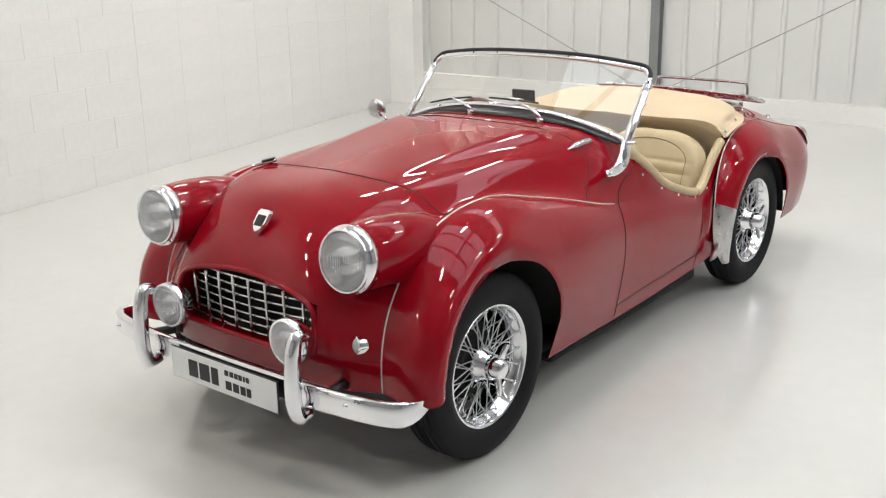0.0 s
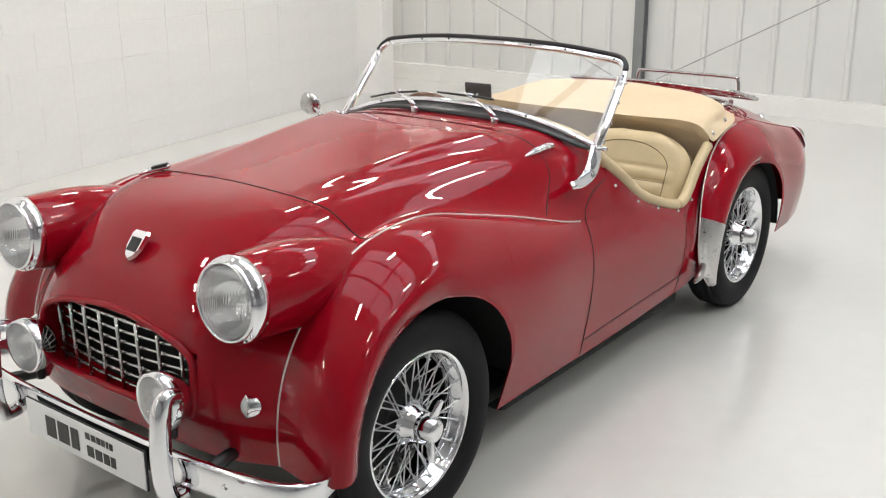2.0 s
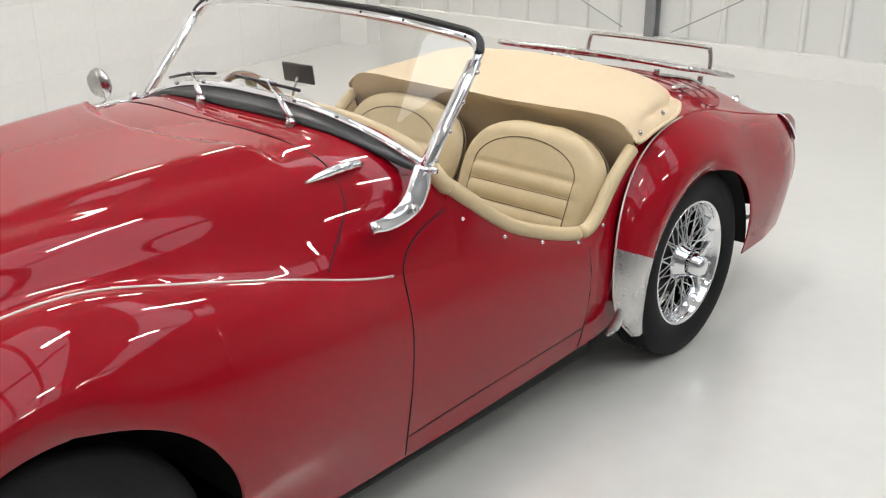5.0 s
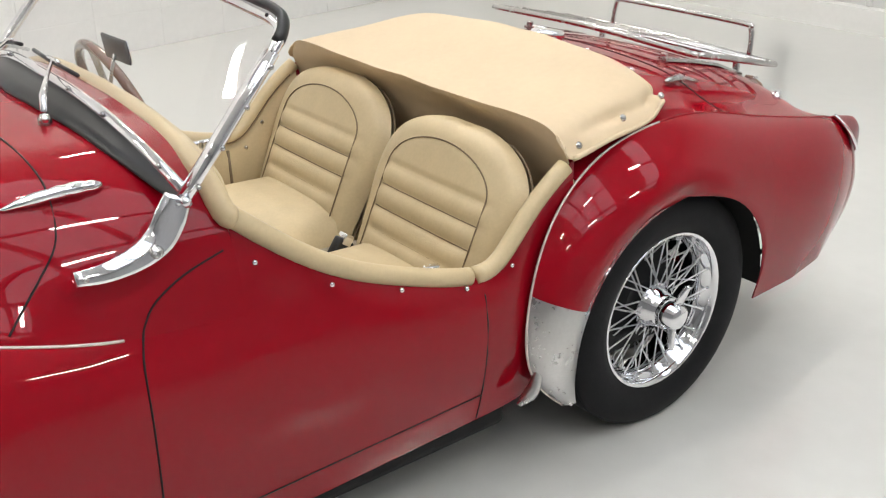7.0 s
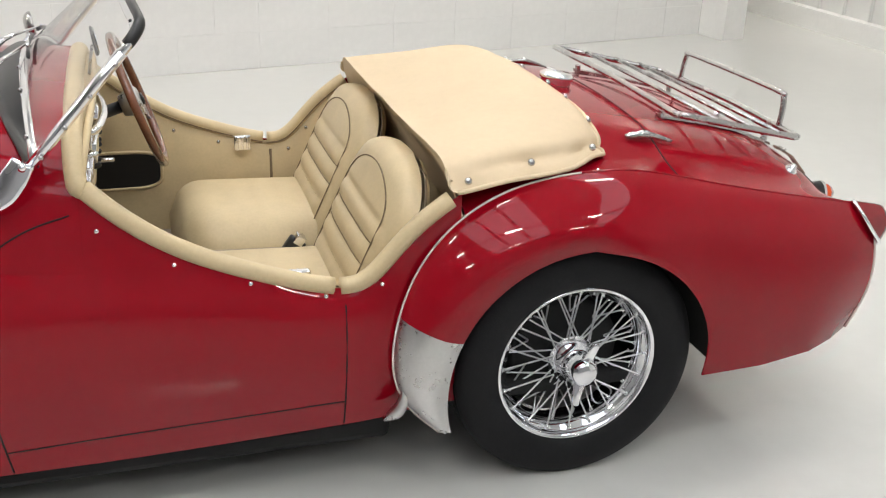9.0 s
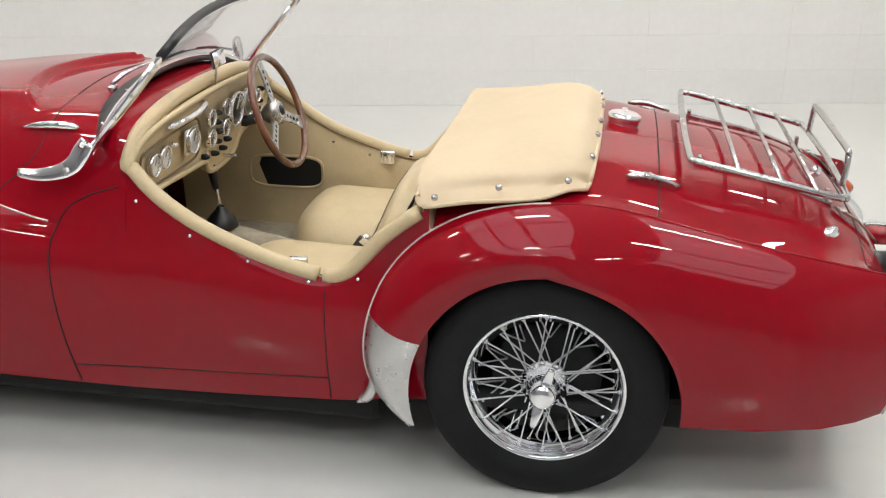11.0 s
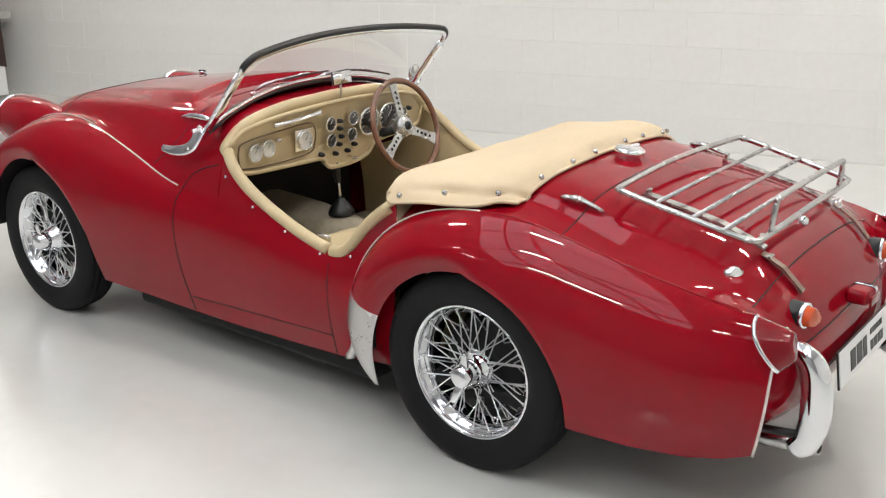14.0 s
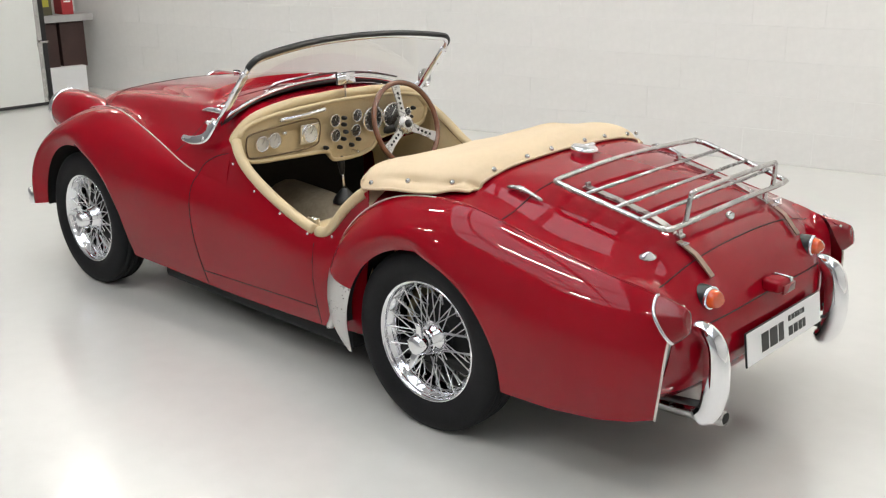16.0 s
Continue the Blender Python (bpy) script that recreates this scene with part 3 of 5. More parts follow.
# dark floor pan and inner wheel arches
part("chassis", box_bm((2.7, 1.0, 0.10), (1.30, 0, 0.195), 0.02), DARK, car, smooth=False)
# low chassis slab, widened to block light and darken the floor below
part("chassis_shade_slab", box_bm((1.3, 1.14, 0.10), (1.12, 0, 0.175), 0.02), DARK, car, smooth=False)
part("floor_pan", box_bm((2.6, 1.22, 0.04), (1.15, 0, 0.245), 0.01), DARK, car, smooth=False)
for sy in (-1, 1):
    for cx, cz, r, w in ((-0.02, 0.33, 0.40, 0.67), (2.2275, 0.29, 0.39, 0.67)):
        verts, faces = [], []
        for k in range(25):
            a = math.pi * (k / 24)
            x, z = cx + r * math.cos(a), cz + r * math.sin(a)
            verts += [(x, sy * w, z), (x, sy * 0.36, z)]
        for k in range(24):
            faces.append((2 * k, 2 * k + 1, 2 * k + 3, 2 * k + 2))
        verts2 = verts + [(cx, sy * 0.36, cz)]
        faces += [(2 * k + 1, len(verts), 2 * k + 3) for k in range(24)]
        finish("wheel_arch_liner", verts2, faces, DARK, car)


# ---------------------------------------------------------------- wheels
def wire_wheel(x, y, z, sign, steer=0):
    prof = [(-.060, .217), (-.0655, .2165), (-.067, .212), (-.062, .206), (-.052, .203), (-.044, .199), (-.034, .184), (.03, .182),
            (.05, .196), (.062, .206), (.067, .212), (.064, .217), (.05, .21), (.03, .196), (-.03, .196), (-.05, .21), (-.060, .217)]
    v, f = lathe(prof, 64)
    rim = finish("wheel", v, f, CHROME, car, label="chrome wire-spoked wheel with black tyre")
    rim.matrix_basis = pose(x, y, z, 0, 0, (0 if sign < 0 else 180))
    tp = [(-.056, .212), (-.068, .221), (-.080, .245), (-.083, .268), (-.080, .290), (-.070, .311), (-.062, .319), (-.052, .3235), (-.045, .3245), (-.043, .319), (-.037, .319), (-.035, .325), (-.013, .326), (-.011, .320), (-.005, .320), (-.003, .326)]
    tp = tp + [(-d, r) for d, r in reversed(tp)]
    v, f = lathe(tp, 72)
    finish("tyre", v, f, RUBBER, rim, label="black rubber tyre")
    v, f = lathe([(-.075, .0), (-.075, .032), (-.06, .046), (-.04, .05), (-.03, .066), (-.02, .066), (-.012, .052), (.03, .056), (.045, .07), (.055, .07), (.06, .04), (.06, 0)], 32)
    finish("hub", v, f, CHROME, rim)
    # two-eared knock-off
    nut = lathe([(-.122, 0), (-.122, .012), (-.119, .026), (-.110, .034), (-.095, .037), (-.082, .045), (-.07, .045), (-.07, 0)], 28)
    ears = []
    for a in (0, math.pi):
        bm = box_bm((.03, .016, .062), (0, -.096, .058), 0.007)
        for q in bm.verts:
            k = (q.co.z - .03) / .05
            q.co.y -= 0.014 * k
            q.co.x *= 1.15 - 0.5 * k
        ears.append(moved(bm_vf(bm), Matrix.Rotation(a + 0.25, 4, "Y")))
    v, f = merge(nut, *ears)
    finish("knock_off_nut", v, f, CHROME, rim)
    nip = []
    for k in range(60):
        d_, r_ = ((-.043, .197), (.012, .183), (-.020, .183))[k % 3]
        a = 2 * math.pi * k / 60
        knob = lathe([(0, .0042), (.006, .0042), (.008, 0)], 6, "z")
        nip.append(moved(knob, Matrix.Rotation(a, 4, "Y") @ Matrix.Translation((0, d_ - .001, r_ + .001)) @ Matrix.Rotation(math.pi, 4, "X")))
    tagged(finish("spoke_nipples", *merge(*nip), CHROME, rim), kind="stuff")
    drum = lathe([(.02, 0), (.02, .14), (.03, .15), (.09, .15), (.09, 0)], 32)
    finish("brake_drum", *drum, DARK, rim)
    shared = {}
    for k in range(60):
        ring = k % 3
        if ring == 0:
            d0, r0, d1, r1, tw = -.035, .062, -.043, .198, 0.0
        elif ring == 1:
            d0, r0, d1, r1, tw = -.026, .062, .012, .184, 1.0
        else:
            d0, r0, d1, r1, tw = .05, .068, -.02, .184, 1.0
        way = 1 if (k // 3) % 2 else -1
        lead = (0.42 if ring else 0.30) * way
        if (ring, way) not in shared:
            p0 = (r0 * math.sin(lead), d0, r0 * math.cos(lead))
            p1 = (0, d1, r1)
            v, f = tube([p0, Vector(p0).lerp(Vector(p1), 0.93), p1], 0.0022, 6, taper=[1, 1.1, 2.8])
            me = bpy.data.meshes.new("spoke")
            me.from_pydata([tuple(q) for q in v], [], f)
            me.materials.append(WIRE)
            me.polygons.foreach_set("use_smooth", [True] * len(me.polygons))
            shared[ring, way] = me
        s = new("spoke", shared[ring, way])
        s.parent = rim
        s.matrix_basis = Matrix.Rotation(2 * math.pi * k / 60, 4, "Y")
    return rim


for wx, wy in ((-.05, .59), (2.235, .59)):
    for sg in (-1, 1):
        wire_wheel(wx, sg * wy, 0.322, sg)


# ---------------------------------------------------------------- lines on the skin
def line(name, pts, r, material, parent=car, n=6, label=""):
    return finish(name, *tube(pts, r, n), material, parent, label=label)


def flip(pts):
    return [Vector((p[0], -p[1], p[2])) for p in pts]


def on_grid(grid, r0, r1, col, lift=0.0):
    return [Vector((grid[i][col].x, -grid[i][col].y - lift * 0.6, grid[i][col].z + lift * 0.6)) for i in range(r0, r1 + 1)]


def both_lines(name, pts, r, material, label=""):
    line(name, pts, r, material, label=label)
    line(name, flip(pts), r, material, label=label)


both_lines("wing_beading", on_grid(front, 0, row_at(front, 0.85), C4, 0.001), 0.0030, PIPING)
i_bead = 8 * 6
both_lines("wing_beading", on_grid(wing, 0, i_bead, 0, 0.001), 0.0032, PIPING)
both_lines("wing_beading", on_grid(wing, i_bead, len(wing) - 2, 0, -0.0005), 0.0034, RED)
both_lines("tail_beading", [Vector((p.x + 0.002, -p.y, p.z)) for p in wing[-1]], 0.0042, PIPING)
row18 = [Vector((p.x, p.y, p.z)) for p in front[i18][:C4 + 1]]
seam_row = flip(list(reversed(row18))) + row18[1:]
line("bonnet_front_seam", seam_row, 0.0021, SEAM)
rear_edge = [top(front, x, y)[0] for x, y in ((.775, 0), (.78, -.10), (.79, -.20), (.80, -.30), (.807, -.40), (.808, -.455))]
rear_edge += [skin(front, x, z)[0] for x, z in ((.800, .885), (.784, .850), (.745, .810), (.705, .772), (.678, .748))]
rear_edge = catmull(rear_edge, 4)
line("bonnet_rear_seam", flip(list(reversed(rear_edge))) + rear_edge[1:], 0.0021, SEAM)
rowd = [Vector((p.x, p.y, p.z)) for p in deck[i_d][:4 * PU + 1]]
line("boot_front_seam", flip(list(reversed(rowd))) + rowd[1:], 0.0021, SEAM)
rowl = [Vector((p.x, p.y, p.z)) for p in deck[i_l][:int(3.2 * PU) + 1]]
line("boot_rear_seam", flip(list(reversed(rowl))) + rowl[1:], 0.0021, SEAM)
i_spare = row_at(deck, 3.135)
i_spare = min(range(len(deck)), key=lambda i: abs(deck[i][0].z - .555))
rows_ = [Vector((p.x, p.y, p.z)) for p in deck[i_spare][:int(2.6 * PU)]]
line("spare_wheel_lid_seam", flip(list(reversed(rows_))) + rows_[1:], 0.0021, SEAM)

# door shut lines
door_front = [skin(front, x, z)[0] for x, z in ((.885, .200), (.872, .32), (.866, .44), (.864, .56), (.868, .640), (.880, .680), (.892, .707), (.919, .738), (.98, .770), (1.06, .793))]
both_lines("door_seam", catmull(door_front, 4), 0.0021, SEAM)
door_rear = [skin(side, 1.64, z)[0] for z in (.215, .30, .40, .48, .54, .575)]
both_lines("door_seam", door_rear, 0.0021, SEAM)
door_low = [skin(front if x < 1.08 else side, x, .258 + .035 * (x - .85))[0] for x in (.880, .95, 1.05, 1.12, 1.25, 1.4, 1.55, 1.64)]
both_lines("door_seam", door_low, 0.0018, SEAM)

def bolt(name, p, nrm, r, material, parent=car, h=0.004):
    rot = Vector(nrm).to_track_quat("Z", "Y").to_matrix().to_4x4()
    v, f = lathe([(-0.002, r), (h * 0.5, r), (h, r * 0.6), (h * 1.1, 0)], 12, "z")
    return finish(name, *moved((v, f), Matrix.Translation(p) @ rot), material, parent)


# snap studs below the cockpit edge
for x, z in ((1.112, .76), (1.264, .675), (1.426, .615), (1.595, .569), (1.73, .584)):
    for sg in (-1, 1):
        p, nn = skin(side, x, z, sg)
        bolt("snap_stud", p, nn, 0.006, CHROME, h=0.006)


# ---------------------------------------------------------------- hood cover
COVER = [
    [(1.985, 0, .66), (1.985, .28, .66), (1.98, .44, .655), (1.97, .53, .65), (1.955, .60, .65)],
    [(1.935, 0, .79), (1.935, .28, .785), (1.93, .44, .775), (1.92, .53, .765), (1.915, .603, .745)],
    [(1.880, 0, .860), (1.880, .28, .860), (1.88, .45, .858), (1.885, .545, .845), (1.892, .60, .815)],
    [(1.900, 0, .872), (1.900, .28, .871), (1.90, .45, .867), (1.905, .56, .848), (1.905, .617, .79)],
    [(2.05, 0, .905), (2.05, .28, .902), (2.05, .44, .893), (2.05, .55, .865), (2.05, .602, .815)],
    [(2.20, 0, .942), (2.20, .28, .936), (2.20, .43, .917), (2.20, .522, .880), (2.20, .577, .828)],
    [(2.285, 0, .938), (2.285, .28, .930), (2.28, .42, .909), (2.275, .50, .878), (2.27, .548, .842)],
    [(2.335, 0, .905), (2.335, .28, .897), (2.33, .40, .878), (2.325, .465, .858), (2.315, .518, .836)],
]
cover_sheet = sheet(COVER, 6, PU)
noise.seed_set(3)
for i, r in enumerate(cover_sheet):
    for j, p in enumerate(r):
        q = Vector((p.x * 5, p.y * 3.2, p.z * 2))
        amp = 0.010 if 10 < i < len(cover_sheet) - 4 else 0.004
        if j > 0:
            p.z += amp * noise.noise(q) * min(1, j / 4)
        if i > 20:
            fold = math.exp(-((j / PU - 3.38 - .08 * math.sin(i * .45)) / .24) ** 2) * (.013 + .006 * math.sin(i * .8))
            p.y -= fold * .8
            p.z -= fold * .7
hood_cover = whole("hood_cover", patch(cover_sheet, 0, len(cover_sheet) - 1, 0, 4 * PU), VINYL, car, "cream cloth cover over the folded hood")
edge = [Vector((r[-1].x, -r[-1].y, r[-1].z)) for r in cover_sheet[18:]] + [Vector((p.x, -p.y, p.z)) for p in reversed(cover_sheet[-1][:-1])]
edge = edge + flip(list(reversed(edge[:-1])))
finish("hem", *tube(edge, 0.006, 8), VINYL, hood_cover)
for x, y, z in ((1.934, .602, .815), (2.096, .583, .845), (2.268, .548, .862), (2.322, .40, .888), (2.330, .233, .905), (2.333, .10, .912)):
    for sg in (-1, 1):
        bolt("snap_stud", (x, sg * y, z + 0.004), (0.25 if y > .5 else 0.8, sg * (0.9 if y > .5 else 0.15), 0.5), 0.009, STEEL, hood_cover, 0.006)

# ---------------------------------------------------------------- cockpit edge roll
edge_pts = [Vector((p[0].x, -p[0].y + 0.004, p[0].z + 0.004)) for p in side[:row_at(side, 1.93)]]
roll = [Vector((1.075, -.10, .962)), Vector((1.075, -.25, .957)), Vector((1.075, -.40, .935)), Vector((1.076, -.49, .905))] + edge_pts
door_end = row_at(side, 1.64) + 4
roll_front, roll_rest = roll[:6], roll[5:]
dash_roll = [Vector((1.075, 0, .965))] + roll_front
dash_roll = flip(list(reversed(dash_roll)))[:-1] + dash_roll
finish("dash_roll", *tube(catmull(dash_roll, 3), 0.023, 12), LEATHER, car, label="padded cream leather cockpit edge")
for sg in (1, -1):
    pts = [Vector((p.x, p.y * sg, p.z)) for p in roll_rest]
    finish("cockpit_edge_roll", *tube(pts[:door_end - 5], 0.021, 12), LEATHER, car)
    finish("cockpit_edge_roll", *tube(pts[door_end - 5:], 0.021, 12), LEATHER, car)

# ---------------------------------------------------------------- windscreen
def arc_screen(x0, bow, w, z, n=24, zdrop=0.0):
    return [Vector((x0 + bow * abs(y / w) ** 1.6, y, z - zdrop * abs(y / w) ** 2.3)) for y in [w * (2 * k / n - 1) for k in range(n + 1)]]


low = arc_screen(.962, .043, .575, 1.018, zdrop=.105)
high = arc_screen(1.185, .045, .562, 1.215, zdrop=.044)
n = len(low)
faces = [(i, i + 1, n + i + 1, n + i) for i in range(n - 1)]
pane = finish("windscreen_glass", low + high, faces, SCREEN, car, label="clear windscreen glass")
pane.visible_shadow = False
up = (high[12] - low[12]).normalized()


def rail(name, pts, wide, thick, material, label=""):
    """A flat rail along pts: wide along the glass, thick across it."""
    verts, faces = [], []
    m = len(pts)
    for i, p in enumerate(pts):
        d = (pts[min(i + 1, m - 1)] - pts[max(i - 1, 0)]).normalized()
        out = Vector((-0.62, 0, 0.78))
        s = d.cross(out).normalized()
        o = s.cross(d).normalized()
        for k in range(10):
            a = 2 * math.pi * k / 10
            verts.append(p + s * (math.cos(a) * wide / 2) + o * (math.sin(a) * thick / 2))
    for i in range(m - 1):
        for k in range(10):
            faces.append((i * 10 + k, i * 10 + (k + 1) % 10, (i + 1) * 10 + (k + 1) % 10, (i + 1) * 10 + k))
    faces += [tuple(range(9, -1, -1)), tuple((m - 1) * 10 + k for k in range(10))]
    return finish(name, verts, faces, material, car, label=label)


corner = [low[0].lerp(high[0], .80), low[0].lerp(high[0], .90), high[0].lerp(high[1], .30) * 0.985 + Vector((0.014, -.004, .012)), high[1], high[2]]
frame_line = catmull(corner, 4) + high[3:-3] + catmull(flip(list(reversed(corner))), 4)
rail("windscreen_top_frame", frame_line, 0.026, 0.020, CHROME, "chrome top rail")
rail("windscreen_top_rubber", [p + Vector((.008, 0, .012)) for p in frame_line[2:-2]], 0.020, 0.026, BLACK, "black rubber strip")
rail("windscreen_bottom_rail", low, 0.022, 0.016, CHROME)
for e in (0, -1):
    rail("windscreen_pillar", [low[e] - (high[e] - low[e]) * 0.12 + Vector((0, 0, 0)), low[e].lerp(high[e], 0.3), low[e].lerp(high[e], 0.6), low[e].lerp(high[e], 0.84)], 0.040, 0.024, CHROME)
    for k in (0.05, 0.28, 0.52, 0.76):
        bolt("screw", low[e].lerp(high[e], k) + Vector((0.004, (-1 if e == 0 else 1) * 0.020, 0)), (0.1, -1 if e == 0 else 1, 0.1), 0.005, STEEL)
# black rubber apron between the scuttle and the glass
av, af = [], []
for i, p in enumerate(low):
    y = p.y * 0.985
    q, nn = top(front, p.x - 0.075 + 0.03 * abs(y / .575), y, 0.002)
    r_, _ = top(front, min(1.07, p.x - 0.02), y, 0.006)
    fade = max(0.0, min(1.0, (abs(y) - .40) / .16))
    q = q.lerp(p + Vector((-.016, 0, -.014)), fade)
    r_ = r_.lerp(p + Vector((.006, 0, -.016)), fade)
    nn = nn * (1 - fade)
    mid = (q + p) / 2 + Vector((0, 0, -.008 * (1 - fade)))
    av += [q, q + nn * 0.010, mid + Vector((0, 0, .004)), p + Vector((-.006, 0, -.006)), p + Vector((.010, 0, -.010)), r_]
for i in range(len(low) - 1):
    for k in range(5):
        a = i * 6 + k
        af.append((a, a + 1, a + 7, a + 6))
finish("windscreen_apron", av, af, BLACK, car, label="black rubber apron below the glass")
for k in (1, 5, 8, 16, 19, 23):
    bolt("screw", low[k].lerp(low[k + 1], .5) + Vector((-.008, 0, .006)), (-.6, 0, .8), 0.005, STEEL)
    bolt("screw", high[k] + Vector((-.008, 0, .004)), (-.6, 0, .8), 0.004, BLACK)

# chrome pillar feet
for sg in (-1, 1):
    foot = catmull([(.785, .612, .826), (.84, .607, .822), (.90, .602, .832), (.94, .597, .853), (.965, .592, .885), (.985, .584, .915)], 5)
    wid = [0.55, 0.75, 0.95, 1.15, 1.2, 1.0]
    verts, faces = [], []
    m = len(foot)
    for i, p in enumerate(foot):
        u = i / (m - 1) * 5
        k0 = min(4, int(u))
        w = 0.024 * (wid[k0] + (wid[k0 + 1] - wid[k0]) * (u - k0))
        d = (foot[min(i + 1, m - 1)] - foot[max(i - 1, 0)]).normalized()
        o = Vector((0, 0.85, 0.52))
        s = d.cross(o).normalized()
        o = s.cross(d).normalized()
        for k in range(12):
            a = 2 * math.pi * k / 12
            c, sn = math.cos(a), math.sin(a)
            q = p + s * (math.copysign(abs(c) ** 0.6, c) * w) + o * (math.copysign(abs(sn) ** 0.6, sn) * 0.010)
            verts.append((q.x, q.y * sg, q.z))
    for i in range(m - 1):
        for k in range(12):
            faces.append((i * 12 + k, i * 12 + (k + 1) % 12, (i + 1) * 12 + (k + 1) % 12, (i + 1) * 12 + k))
    faces += [tuple(range(11, -1, -1)), tuple((m - 1) * 12 + k for k in range(12))]
    ft = finish("windscreen_foot", verts, faces, CHROME, car, label="cast chrome windscreen foot")
    bolt("screw", (.926, sg * .612, .838), (0, sg * .85, .5), 0.012, STEEL, ft)
    bolt("screw", (.80, sg * .620, .826), (0, sg * .85, .5), 0.006, STEEL, ft)
    v, f = tube([(.985, sg * .596, .915), (.985, sg * .625, .915)], 0.008, 10)
    finish("wing_screw", v, f, CHROME, ft)

# wipers
def low_at(y):
    k = abs(y / .575)
    return Vector((.962 + .043 * k ** 1.6, y, 1.018 - .105 * k ** 2.3))


fwd = Vector((-0.62, 0, 0.78))
for yy in (-.235, .115):
    p, nn = top(front, low_at(yy).x - .085, yy)
    base = bolt("wiper", p, nn, 0.013, STEEL, h=0.020)
    base["label"] = "chrome wiper"
    mid = low_at(yy + .185) + up * 0.026 + fwd * 0.016
    a = p + nn * 0.022
    finish("nut", *tube([p + nn * .012 + Vector((-.004, -.016, 0)), p + nn * .012 + Vector((.004, .016, .002))], 0.006, 8), CHROME, base)
    finish("arm", *tube([a, a.lerp(mid, .22) + Vector((-.004, 0, .010)), a.lerp(mid, .45) + Vector((-.004, 0, .010)), mid], 0.0048, 8, taper=[1.5, 1.7, 1.1, .6]), CHROME, base)
    finish("blade", *tube([low_at(yy + q) + up * (0.026 + 0.02 * abs(q - .185)) + fwd * 0.010 for q in (.07, .13, .19, .25, .32)], 0.0045, 6), BLACK, base)
    finish("blade_clip", *tube([low_at(yy + q) + up * 0.030 + fwd * 0.015 for q in (.155, .185, .215)], 0.0042, 6), CHROME, base)

# bonnet levers and front catch
for sg in (-1, 1):
    spine = catmull([top(front, .725, sg * .468, 0.002)[0], top(front, .77, sg * .469, 0.009)[0], top(front, .815, sg * .470, 0.013)[0], top(front, .86, sg * .470, 0.010)[0], top(front, .90, sg * .470, 0.003)[0]], 5)
    shape = [.25, .45, .62, .78, .92, 1.05, 1.15, 1.2, 1.2, 1.1, 1.25, 1.3, 1.15, 1.3, 1.35, 1.3, 1.1, 1.2, 1.1, .8, .4]
    lever = finish("bonnet_hinge", *tube(spine, 0.0095, 12, taper=shape), CHROME, car)
    bolt("pivot", top(front, .845, sg * .470, 0.018)[0], (0, 0, 1), 0.007, STEEL, lever, 0.006)
p, nn = top(front, -.12, .331)
hasp = part("bonnet_catch", box_bm((.10, .024, .012), (0, 0, .008), 0.005), CHROME, car, at=Matrix.Translation(p) @ nn.to_track_quat("Z", "X").to_matrix().to_4x4())
part("strap", box_bm((.05, .03, .008), (.02, 0, .016), 0.003), BLACK, hasp)

# wing mirror, dash mirror
v1 = lathe([(-.016, 0), (-.015, .025), (-.008, .040), (.004, .047), (.010, .047), (.010, .042), (.005, .041), (.005, 0)], 28, "x")
wm = finish("wing_mirror", *v1, STEEL, car, label="round chrome mirror on a stalk")
wm.matrix_basis = pose(.925, .70, .947, 0, -8, 10)
finish("stalk", *tube(catmull([(.79, .56, .915), (.86, .585, .905), (.90, .62, .91), (.925, .66, .93), (.925, .695, .94)], 4), 0.008, 8), CHROME, car)
dm = part("rear_view_mirror", box_bm((.008, .115, .055), (0, 0, 0), 0.004), BLACK, car, "small black-backed mirror on a stalk", at=pose(1.127, .005, 1.04, 0, -8, 4))
part("mirror_face", box_bm((.002, .106, .047), (.0055, 0, 0)), CHROME, dm)
finish("stalk", *tube([(-.006, .0, -.01), (-.02, 0.01, -.05), (-.03, .015, -.085)], 0.004, 8), STEEL, dm)


# ---------------------------------------------------------------- nose: lamps, grille, bumper
def nose_x(y, z):
    near = min((p for r in front[:i18] for p in r[:C4]), key=lambda p: (p.y - abs(y)) ** 2 + (p.z - z) ** 2)
    return near.x


